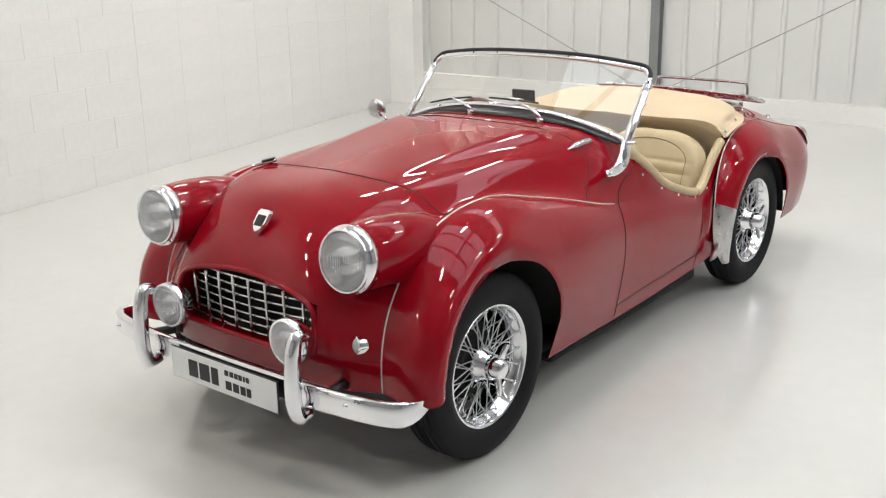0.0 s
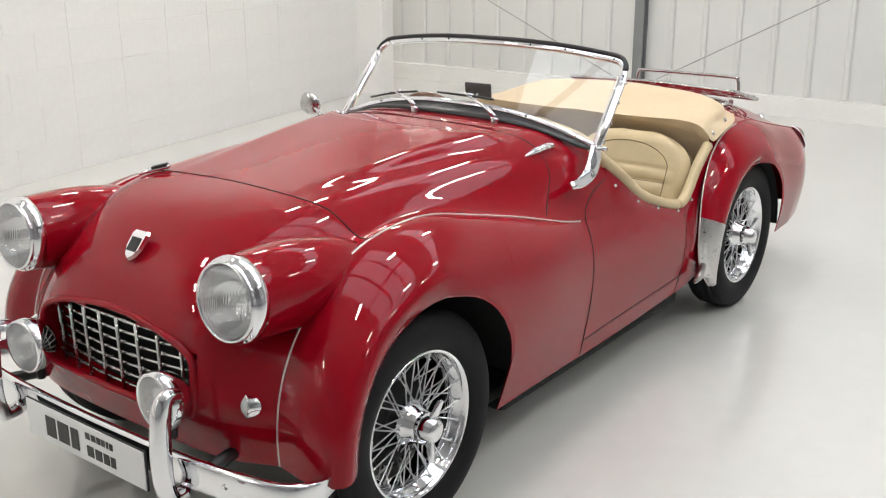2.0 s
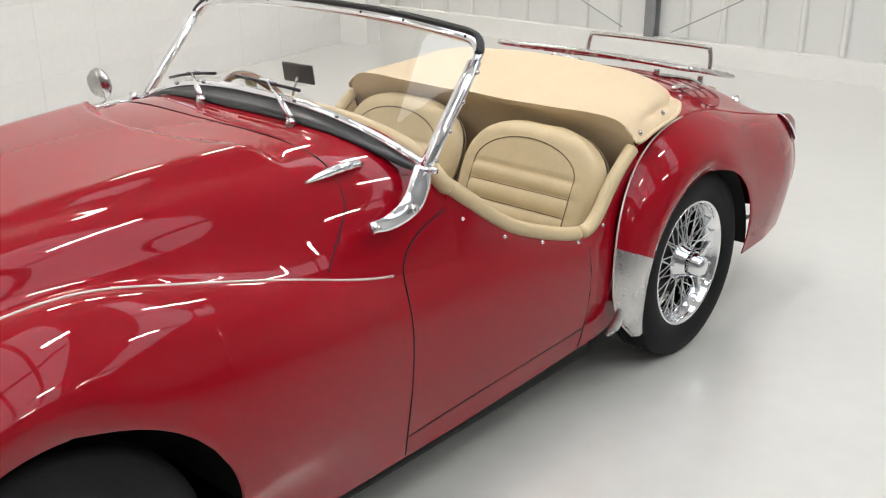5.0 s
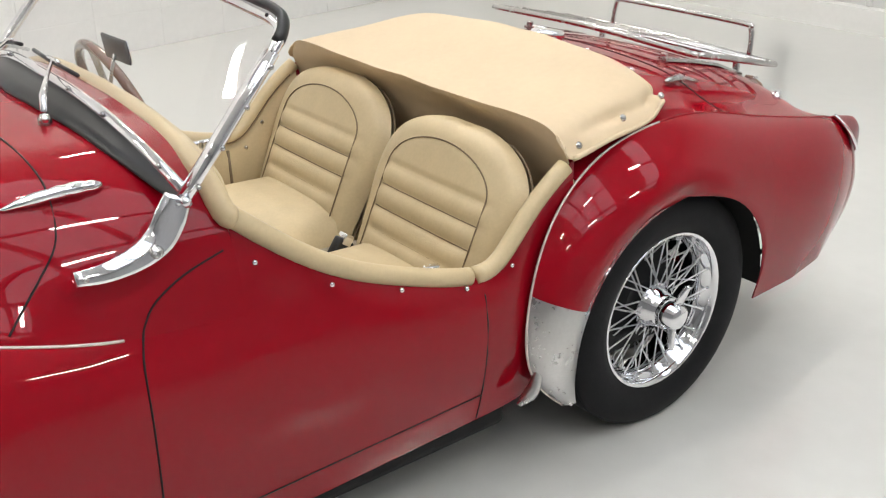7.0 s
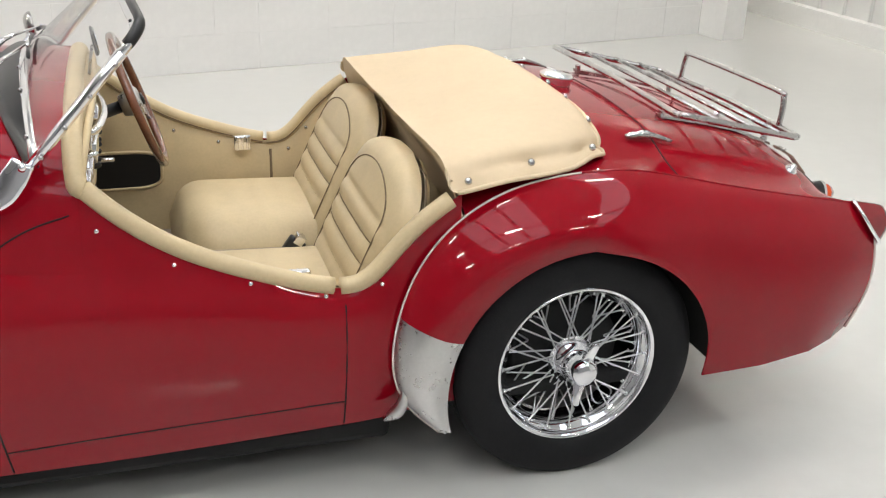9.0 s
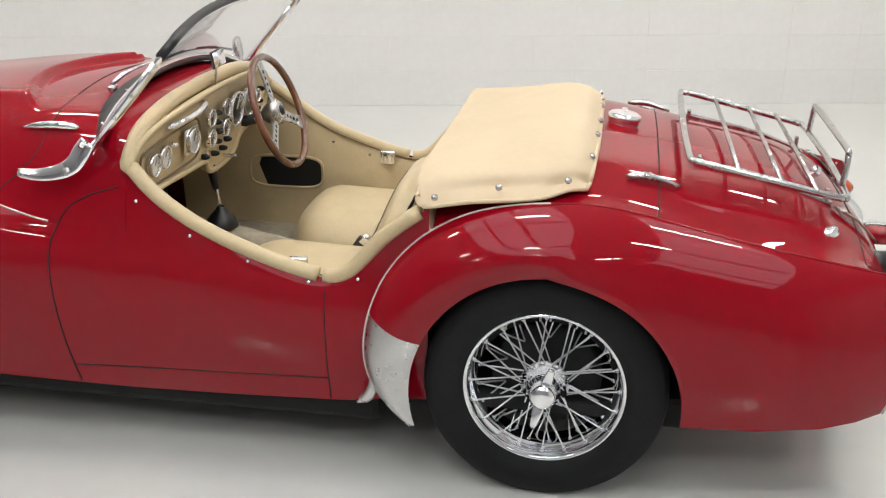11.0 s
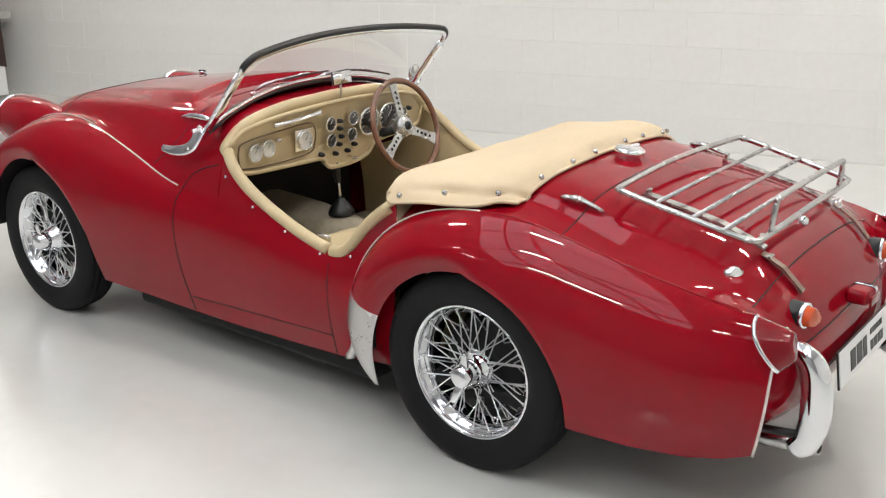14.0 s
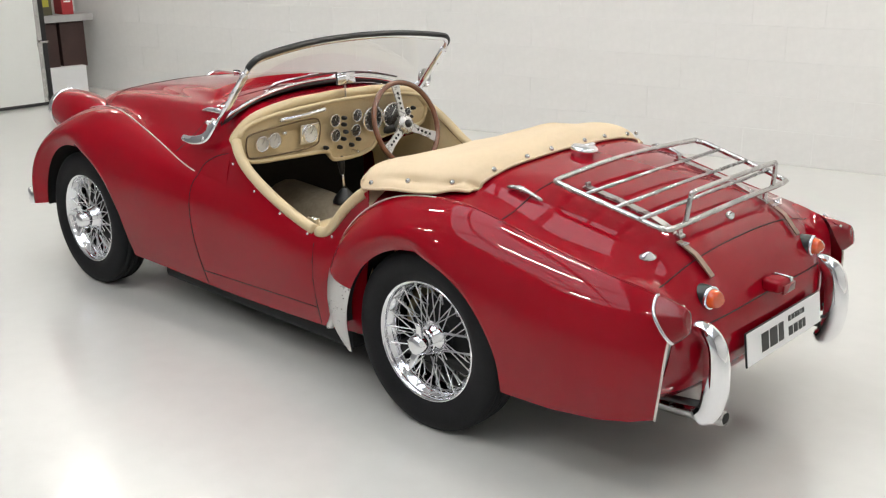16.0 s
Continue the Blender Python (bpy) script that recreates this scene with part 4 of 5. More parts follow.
for sg in (-1, 1):
    shell = lathe([(-.015, .102), (0.01, .107), (.05, .111), (.12, .116), (.20, .116), (.30, .106), (.40, .082), (.50, .03)], 44, "x")
    pod = finish("headlamp_pod", *shell, RED, car)
    pod.matrix_basis = pose(-.495, sg * .455, .78, 0, 4, 0)
    h = finish("headlamp", *lathe([(-.032, .090), (-.040, .093), (-.042, .097), (-.034, .100), (-.026, .101), (-.024, .106), (-.012, .1095), (.004, .109), (.006, .103)], 44, "x"), CHROME, car, label="round headlamp with chrome rim")
    h.matrix_basis = pose(-.498, sg * .455, .78, 0, 4, 0)
    finish("lens", *lathe([(-.064, 0), (-.062, .03), (-.056, .060), (-.046, .081), (-.034, .0925)], 32, "x"), LENS, h)
    finish("reflector", *lathe([(.045, 0), (.04, .03), (.015, .06), (-.032, .088)], 32, "x"), CHROME, h)
    finish("bulb", *lathe([(-.012, 0), (-.010, .008), (.0, .012), (.04, .010)], 16, "x"), WHITE, h)
    # indicator
    ind = finish("indicator", *lathe([(.03, .033), (-.004, .033), (-.009, .030), (-.007, .026)], 28, "x"), CHROME, car)
    ind.matrix_basis = pose(nose_x(.455, .497) + .016, sg * .452, .497, 0, 5, sg * 22)
    finish("lens", *lathe([(-.017, 0), (-.016, .010), (-.012, .019), (-.007, .0265)], 24, "x"), mat("clear_ribbed_lens", (.55, .56, .55), .2, coat=1, vary=.2, scale=60) if sg < 0 else bpy.data.materials["clear_ribbed_lens"], ind)
    # driving lamp
    dl = finish("driving_lamp", *lathe([(-.022, .066), (-.028, .071), (-.024, .076), (0, .078), (.03, .068), (.055, .045), (.065, .02), (.068, 0)], 36, "x"), CHROME, car, label="round chrome driving lamp")
    dl.matrix_basis = pose(-.615, sg * .292, .515, 0, 0, sg * 3)
    finish("lens", *lathe([(-.042, 0), (-.040, .025), (-.034, .048), (-.024, .068)], 32, "x"), LENS, dl)
    finish("reflector", *lathe([(.04, 0), (.035, .025), (.010, .05), (-.022, .067)], 28, "x"), CHROME, dl)
    finish("bracket", *tube([(.02, 0, -.06), (.02, 0, -.11)], 0.012, 8), BLACK, dl)

# badge
badge_at = Matrix.Translation((-.440, 0, .812)) @ Matrix.Rotation(radians(40), 4, "Y")
bv = [(-.002, y * .030, z * .045) for y, z in ((-1, .75), (-.75, 1), (.75, 1), (1, .75), (.95, -.2), (.55, -.75), (0, -1), (-.55, -.75), (-.95, -.2))]
bv2 = [(-.014, y * .9, z * .92) for _, y, z in bv]
k9 = len(bv)
badge = finish("badge", *moved((bv + bv2, [tuple(range(k9 - 1, -1, -1)), tuple(range(k9, 2 * k9))] + [(i, (i + 1) % k9, (i + 1) % k9 + k9, i + k9) for i in range(k9)]), badge_at), CHROME, car, smooth=False, label="chrome shield badge")
part("inlay", box_bm((.003, .036, .04), (-.0155, 0, .0), 0.001), BLACK, badge, smooth=False, at=badge_at)

# grille: a dark recess, lip and bright bars
GX = -.535


def grille_x(y):
    return GX + 0.35 * y * y


lip = [(-.328, .47), (-.330, .55), (-.312, .606), (-.23, .642), (-.11, .662), (0, .668), (.11, .662), (.23, .642), (.312, .606), (.330, .55), (.328, .47), (.28, .449), (.14, .444), (0, .442), (-.14, .444), (-.28, .449)]


lip3 = catmull([Vector((nose_x(y, z) - 0.003, y, z)) for y, z in lip], 4, True)
inner = [Vector((max(grille_x(p.y), p.x) + 0.03, p.y * .985, .55 + (p.z - .55) * .97)) for p in lip3]
m = len(lip3)
gv = lip3 + inner
gf = [(i, (i + 1) % m, (i + 1) % m + m, i + m) for i in range(m)]
grille = finish("grille", gv, gf, RED, car, label="recessed radiator grille of bright bars")
finish("surround", *tube([p + Vector((.004, 0, 0)) for p in lip3], 0.010, 10, True), RED, grille)
bk = [Vector((max(-.40, p.x + .03), p.y, p.z)) for p in inner]
finish("dark_recess", inner + bk, [(i, (i + 1) % m, (i + 1) % m + m, i + m) for i in range(m)] + [tuple(range(m, 2 * m))], DARK, grille)


def grille_top(y):
    return .662 - .5 * y * y if abs(y) < .30 else .57


for k in range(7):
    z = .462 + k * .030
    w = .318 if z < .595 else math.sqrt(max(.01, (.657 - z) / .5))
    w = min(w, .318)
    pts = [(max(grille_x(w * q) - .006, nose_x(w * q, z) + .008), w * q, z) for q in [i / 8 - 1 for i in range(17)]]
    finish("grille_bar", *tube(pts, 0.0045, 8), STEEL, grille)
for k in range(8):
    y = -.266 + k * .076
    finish("grille_upright", *tube([(max(grille_x(y) - .016, nose_x(y, .5) + .004), y, .447), (max(grille_x(y) - .02, nose_x(y, .56) + .004), y, grille_top(y) - .008)], 0.0052, 8), STEEL, grille)


# bumper: a curved channel with wrapped ends
def blade(name, path, half, bulge, material, parent):
    verts, faces = [], []
    sect = [(-1, 0), (-.86, .72), (-.5, .95), (0, 1), (.5, .95), (.86, .72), (1, 0), (.8, -.25), (0, -.1), (-.8, -.25)]
    m = len(path)
    for i, p in enumerate(path):
        d = (path[min(i + 1, m - 1)] - path[max(i - 1, 0)]).normalized()
        out = Vector((0, 0, 1)).cross(d).normalized()
        taper = min(1.0, 0.55 + 3.2 * min(i, m - 1 - i) / m)
        for a, b in sect:
            verts.append(p + Vector((0, 0, a * half * taper)) + out * (b * bulge * taper))
    k = len(sect)
    for i in range(m - 1):
        for j in range(k):
            faces.append((i * k + j, i * k + (j + 1) % k, (i + 1) * k + (j + 1) % k, (i + 1) * k + j))
    faces += [tuple(range(k - 1, -1, -1)), tuple((m - 1) * k + j for j in range(k))]
    return finish(name, verts, faces, material, parent)


bpath = catmull([(-.45, -.705, .356), (-.53, -.712, .356), (-.590, -.665, .358), (-.63, -.50, .362), (-.650, -.30, .365), (-.657, 0, .366), (-.650, .30, .365), (-.63, .50, .362), (-.590, .665, .358), (-.53, .712, .356), (-.45, .705, .356)], 5)
bumper = blade("front_bumper", list(reversed(bpath)), 0.042, 0.026, CHROME, car)
bumper["label"] = "curved chrome front bumper with overriders"
for sg in (-1, 1):
    path = catmull([(-.625, sg * .375, .555), (-.665, sg * .375, .562), (-.682, sg * .375, .535), (-.692, sg * .375, .46), (-.695, sg * .375, .38), (-.688, sg * .375, .325), (-.67, sg * .375, .298), (-.63, sg * .375, .300)], 5)
    m = len(path)
    finish("overrider", *tube(path, 0.025, 14, taper=[0.75 + 0.3 * math.sin(math.pi * i / (m - 1)) for i in range(m)]), CHROME, bumper)
    finish("bumper_iron", *tube([(-.62, sg * .44, .37), (-.45, sg * .40, .36)], 0.018, 8), BLACK, bumper)
    bolt("bolt", (-.662, sg * .56, .385), (-1, sg * -.2, 0), 0.011, CHROME, bumper)


def plate(name, at, label):
    base = part(name, box_bm((.006, .525, .112), (0, 0, 0), 0.002), BLACK, car, label, smooth=False, at=at)
    part("face", box_bm((.004, .518, .106), (-.004, 0, 0), 0.0015), WHITE, base, smooth=False)
    # unlettered trade mark: heavy and light dark bars
    for y, w, h, z in ((.150, .046, .060, .0), (.092, .050, .060, .0), (.040, .034, .060, .0)):
        part("mark_bar", box_bm((.0015, w, h), (-.0066, y - 0.005, z - .002)), INK, base, smooth=False)
    for y, w in ((-.025, .018), (-.050, .018), (-.072, .016), (-.092, .016), (-.110, .008), (-.126, .014)):
        part("mark_bar", box_bm((.0015, w, .018), (-.0066, y, .025)), INK, base, smooth=False)
    for y, w in ((-.032, .028), (-.068, .028), (-.102, .024), (-.130, .020)):
        part("mark_bar", box_bm((.0015, w, .030), (-.0066, y, -.018)), INK, base, smooth=False)
    return base


plate("number_plate", pose(-.676, -.025, .342, 0, 0, 0), "white front plate with plain dark bars")
plate("number_plate", pose(3.188, 0.03, .430, 0, 8, 180), "white rear plate with plain dark bars")


# ---------------------------------------------------------------- tail
for sg in (-1, 1):
    # fin lamp: red lens with a chrome collar
    mid = Vector((3.10, sg * .560, .612))
    ring = catmull([(3.066, sg * .553, .672), (3.076, sg * .594, .640), (3.104, sg * .606, .600), (3.140, sg * .600, .560), (3.144, sg * .565, .552), (3.134, sg * .535, .585), (3.105, sg * .525, .642)], 5, True)
    verts, faces = [], []
    m = len(ring)
    for q, swell in ((0.0, 1.0), (.35, 1.04), (.7, 1.04), (.92, 1.0), (1.0, .93), (1.0, .6)):
        for p in ring:
            end = Vector((3.168 - .10 * (p.z - .612), sg * .560 + (p.y - sg * .560) * .50 * swell, .618 + (p.z - .612) * .60 * swell))
            verts.append(p.lerp(end, q) if q < 1 else Vector((3.170 - .10 * (p.z - .612), end.y, end.z)))
    for k in range(5):
        for i in range(m):
            faces.append((k * m + i, k * m + (i + 1) % m, (k + 1) * m + (i + 1) % m, (k + 1) * m + i))
    faces.append(tuple(5 * m + i for i in range(m)))
    tl = finish("tail_lamp", verts, faces, REDLENS, car, label="red fin-shaped tail lamp lens")
    finish("collar", *tube(ring[:17], 0.006, 8), CHROME, tl)
    # amber flasher
    am = finish("flasher_lamp", *lathe([(-.03, .034), (.012, .036), (.016, .030)], 28, "x"), BLACK, car, label="round amber flasher lamp")
    am.matrix_basis = pose(3.105, sg * .344, .618, 0, 0, sg * 8)
    finish("rim", *lathe([(.012, .036), (.020, .036), (.022, .029), (.016, .028)], 28, "x"), CHROME, am)
    finish("lens", *lathe([(.016, .029), (.036, .027), (.046, .021), (.044, .0195), (.054, .012), (.052, .0105), (.058, 0)], 28, "x"), AMBER, am)
    # rear overrider: a broad chrome horn
    path = catmull([(3.075, sg * .42, .525), (3.13, sg * .42, .545), (3.175, sg * .42, .515), (3.192, sg * .42, .45), (3.195, sg * .42, .37), (3.180, sg * .42, .30), (3.150, sg * .42, .262)], 6)
    m = len(path)
    ov, of = [], []
    for i, p in enumerate(path):
        d = (path[min(i + 1, m - 1)] - path[max(i - 1, 0)]).normalized()
        s = Vector((0, 1, 0))
        o = d.cross(s).normalized()
        w = 0.024 + 0.008 * math.sin(math.pi * i / (m - 1))
        deep = 0.015 + 0.027 * math.sin(math.pi * min(1, i / (m - 1) * 0.85)) ** 0.8
        for k in range(14):
            a = 2 * math.pi * k / 14
            ov.append(p + s * (math.cos(a) * w) + o * (math.sin(a) * deep))
    for i in range(m - 1):
        for k in range(14):
            of.append((i * 14 + k, i * 14 + (k + 1) % 14, (i + 1) * 14 + (k + 1) % 14, (i + 1) * 14 + k))
    of += [tuple(range(13, -1, -1)), tuple((m - 1) * 14 + k for k in range(14))]
    finish("rear_overrider", ov, of, CHROME, car, label="broad chrome rear overrider")
    finish("bumper_iron", *tube([(3.0, sg * .44, .30), (3.19, sg * .42, .315)], 0.012, 8), BLACK, car)
    # boot hinges, corner locks, straps
    a, _ = top(deck, 2.412, sg * .435, 0.009)
    b, _ = top(deck, 2.552, sg * .430, 0.009)
    finish("boot_hinge", *tube(catmull([a, a.lerp(b, .3) + Vector((0, 0, .008)), a.lerp(b, .5) + Vector((0, 0, .010)), b], 4), 0.0092, 10, taper=[.5, .9, 1.1, .9, 1.2, 1.3, 1.0, 1.3, 1, .9, .8, .65, .4]), STEEL, car)
    q, nq = top(deck, 2.945, sg * .425)
    v, f = lathe([(-.004, .022), (.004, .022), (.008, .014), (.018, .008), (.02, 0)], 20, "z")
    finish("boot_lock", *moved((v, f), Matrix.Translation(q) @ nq.to_track_quat("Z", "Y").to_matrix().to_4x4() @ Matrix.Diagonal((1.25, .8, 1, 1))), CHROME, car)
    t0, _ = top(deck, 2.97, sg * .300, 0.008)
    t1, _ = top(deck, 3.025, sg * .295, 0.013)
    t2, _ = top(deck, 3.082, sg * .290, 0.010)
    sv, sf = [], []
    for p in (t0, t1, t2):
        for dy in (-.012, .012):
            for dz in (0, .005):
                sv.append(p + Vector((dz * .5, dy, dz)))
    sf = [(0, 2, 3, 1), (8, 9, 11, 10)]
    for k in (0, 4):
        sf += [(k, k + 4, k + 6, k + 2), (k + 1, k + 3, k + 7, k + 5), (k, k + 1, k + 5, k + 4), (k + 2, k + 6, k + 7, k + 3)]
    clip = finish("boot_clip", sv, sf, REFLECT_STEEL, car, smooth=False, label="flat steel strap clip with a brown reflection in its colour")
    part("buckle", box_bm((.022, .034, .006), (0, 0, 0), 0.002), STEEL, clip, smooth=False, at=Matrix.Translation(t0.lerp(t1, .3) + Vector((0, 0, .006))))

# filler cap
q, nq = top(deck, 2.40, 0.0)
cap = finish("filler_cap", *moved(lathe([(-.004, .045), (.012, .045), (.014, .050), (.026, .050), (.032, .040), (.034, 0)], 32, "z"), Matrix.Translation(q) @ nq.to_track_quat("Z", "Y").to_matrix().to_4x4()), CHROME, car)
part("lever", box_bm((.05, .018, .010), (.035, 0, .030), 0.004), CHROME, cap, at=Matrix.Translation(q) @ nq.to_track_quat("Z", "Y").to_matrix().to_4x4())
# boot handle and plate lamp
q, nq = top(deck, 2.97, 0.02)
bolt("boot_handle", q, nq, 0.016, CHROME, h=0.018)
part("plate_lamp", box_bm((.07, .10, .045), (3.165, .0, .585), 0.016, 3), RED, car)
part("plate_lamp_band", box_bm((.072, .006, .048), (3.166, .02, .585), 0.014, 3), CHROME, car)
part("plate_lamp_glass", box_bm((.008, .08, .03), (3.203, .0, .578), 0.003), REDLENS, car)
finish("exhaust_pipe", *tube([(2.5, -.33, .20), (3.05, -.33, .225), (3.19, -.33, .24)], 0.024, 18), STEEL, car)
finish("exhaust_bore", *lathe([(0, 0), (0, .020)], 18, "x"), DARK, car).matrix_basis = pose(3.1915, -.33, .2402)
finish("plate_loop", *tube([(3.16, .37, .36), (3.20, .46, .345), (3.20, .46, .365), (3.15, .42, .39)], 0.006, 8), BLACK, car)
for sg in (-1, 1):
    finish("inner_brace", *tube([(2.66, sg * .62, .36), (2.80, sg * .60, .33)], 0.008, 6), BLACK, car)

# luggage rack
rack_frame = catmull([(2.575, -.36, .896), (2.59, -.40, .892), (2.63, -.41, .885), (2.93, -.395, .817), (2.968, -.385, .809), (2.985, -.34, .806), (2.99, 0, .815), (2.985, .36, .812), (2.968, .40, .815), (2.93, .415, .823), (2.65, .46, .882), (2.605, .45, .892), (2.585, .41, .898), (2.572, 0, .908)], 5, True)
rack = finish("luggage_rack", *tube(rack_frame, 0.0095, 10, True), STEEL, car, label="tubular chromed luggage rack on the boot")
for x, z in ((2.70, .879), (2.81, .855), (2.90, .835)):
    finish("rack_bar", *tube([(x, -.405, z - .006), (x, 0, z), (x, .43, z)], 0.0068, 8), STEEL, rack)
finish("rack_hoop", *tube(catmull([(2.985, -.285, .812), (2.99, -.283, .86), (2.992, -.275, .893), (2.993, -.25, .903), (2.993, 0, .905), (2.993, .25, .903), (2.992, .275, .893), (2.99, .283, .86), (2.985, .285, .812)], 4), 0.0085, 8), STEEL, rack)
for y in (-.265, .30):
    pts = [top(deck, x, y, 0.006)[0] for x in (2.60, 2.72, 2.84, 2.965)]
    sv, sf = [], []
    for p in pts:
        for dy in (-.016, .016):
            for dz in (-.004, .004):
                sv.append(p + Vector((0, dy, dz)))
    for k in range(3):
        a = 4 * k
        sf += [(a, a + 4, a + 6, a + 2), (a + 1, a + 3, a + 7, a + 5), (a, a + 1, a + 5, a + 4), (a + 2, a + 6, a + 7, a + 3)]
    sf += [(0, 2, 3, 1), (12, 13, 15, 14)]
    finish("rack_rail", sv, sf, STEEL, rack, smooth=False)
    for x in (2.61, 2.955):
        p = top(deck, x, y, 0.0)[0]
        zt = .866 if x < 2.7 else .796
        part("rack_foot", box_bm((.012, .022, max(.03, zt - p.z)), (x, y, (zt + p.z) / 2), 0.003), STEEL, rack, smooth=False)


# ---------------------------------------------------------------- cockpit
part("cabin_floor", box_bm((1.25, 1.18, .02), (1.33, 0, .285), 0.004), CARPET, car, smooth=False)
# tunnel
tv, tf = [], []
for x, w, z in ((.55, .16, .52), (.95, .14, .50), (1.15, .11, .475), (1.35, .075, .44), (1.95, .07, .42)):
    for k in range(9):
        a = math.pi * k / 8
        tv.append((x, w * math.cos(a), .29 + (z - .29) * math.sin(a) ** 0.6))
for i in range(4):
    for k in range(8):
        tf.append((i * 9 + k, i * 9 + k + 1, (i + 1) * 9 + k + 1, (i + 1) * 9 + k))
finish("gearbox_tunnel", tv, tf, CARPET, car, label="beige carpeted tunnel")
boot_ = lathe([(0, .055), (.01, .055), (.03, .045), (.06, .018), (.07, .012)], 20, "z")
gl = finish("gear_lever", *boot_, BLACK, car, label="black gaiter with chrome lever and black knob")
gl.matrix_basis = pose(1.10, 0, .478)
finish("stick", *tube([(0, 0, .05), (-.006, 0, .10), (-.014, 0, .16)], 0.006, 8), CHROME, gl)
finish("knob", *tube([(-.012, 0, .13), (-.015, 0, .16), (-.02, 0, .20), (-.022, 0, .215)], 0.016, 12, taper=[.7, .9, 1.1, .6]), BLACK, gl)
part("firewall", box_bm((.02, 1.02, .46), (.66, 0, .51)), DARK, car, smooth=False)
part("bulkhead", box_bm((.02, 1.10, .42), (2.0, 0, .50)), LEATHER, car, smooth=False)
# near-black sheet standing in for the shade below the dash
part("footwell_shade_sheet", box_bm((.36, .96, .01), (.84, 0, .74)), DARK, car, smooth=False)

# door cards and side trim: inner skins following the body
for sg in (-1, 1):
    rows = []
    for r in side[:row_at(side, 1.93)]:
        x = r[0].x
        rows.append([(x, sg * (r[0].y - .010), r[0].z - .004), (x, sg * .575, r[0].z - .05), (x, sg * .570, (.29 + r[0].z) / 2), (x, sg * .565, .29)])
    rows = [[(.72, sg * .50, .60), (.72, sg * .53, .57), (.72, sg * .55, .45), (.72, sg * .56, .29)], [(1.0, sg * .555, .70), (1.0, sg * .56, .66), (1.0, sg * .565, .50), (1.0, sg * .565, .29)]] + rows
    v = [p for r in rows for p in r]
    f = [(i * 4 + j, i * 4 + j + 1, (i + 1) * 4 + j + 1, (i + 1) * 4 + j) for i in range(len(rows) - 1) for j in range(3)]
    dc = finish("door_card", v, f, LEATHER, car, label="cream trimmed inner door panel")
    # door pocket opening
    pv = [Vector((1.14 + .145 * math.copysign(abs(math.cos(a)) ** .5, math.cos(a)), sg * .567, .505 + .062 * math.copysign(abs(math.sin(a)) ** .5, math.sin(a)))) for a in [2 * math.pi * k / 32 for k in range(32)]]
    finish("pocket", pv + [p + Vector((0, sg * .004, 0)) for p in pv], [tuple(range(32)), tuple(range(63, 31, -1))] + [(i, (i + 1) % 32, (i + 1) % 32 + 32, i + 32) for i in range(32)], BLACK, dc, smooth=False)
    finish("pocket_edge", *tube(pv, 0.006, 6, True), LEATHER, dc)
    part("door_latch", box_bm((.055, .02, .05), (1.545, sg * .552, .585), 0.005), CHROME, dc, "chrome door latch")
    for k in (-1, 0, 1):
        part("latch_rib", box_bm((.006, .008, .044), (1.545 + .016 * k, sg * .539, .585), 0.002), CHROME, dc, smooth=False)
    finish("welt", *tube([Vector((1.64, sg * .568, .30)), Vector((1.64, sg * .57, .45)), Vector((1.64, sg * .58, .55))], 0.005, 6), STITCH, dc)
    for x, z in ((1.70, .55), (1.76, .62), (1.47, .585), (1.33, .63)):
        bolt("screw", (x, sg * .575, z), (0, -sg, 0), 0.006, STEEL, dc)
    line("roll_seam", [Vector((r[0].x, sg * (r[0].y - .024), r[0].z - .006)) for r in side[2:row_at(side, 1.90)]], 0.0022, STITCH)


# seats
def backrest_half(z):
    k = z / .452
    if k < .55:
        return .245 + .030 * k / .55
    return .275 * math.sqrt(max(0.0, 1 - ((k - .55) / .46) ** 3.0))


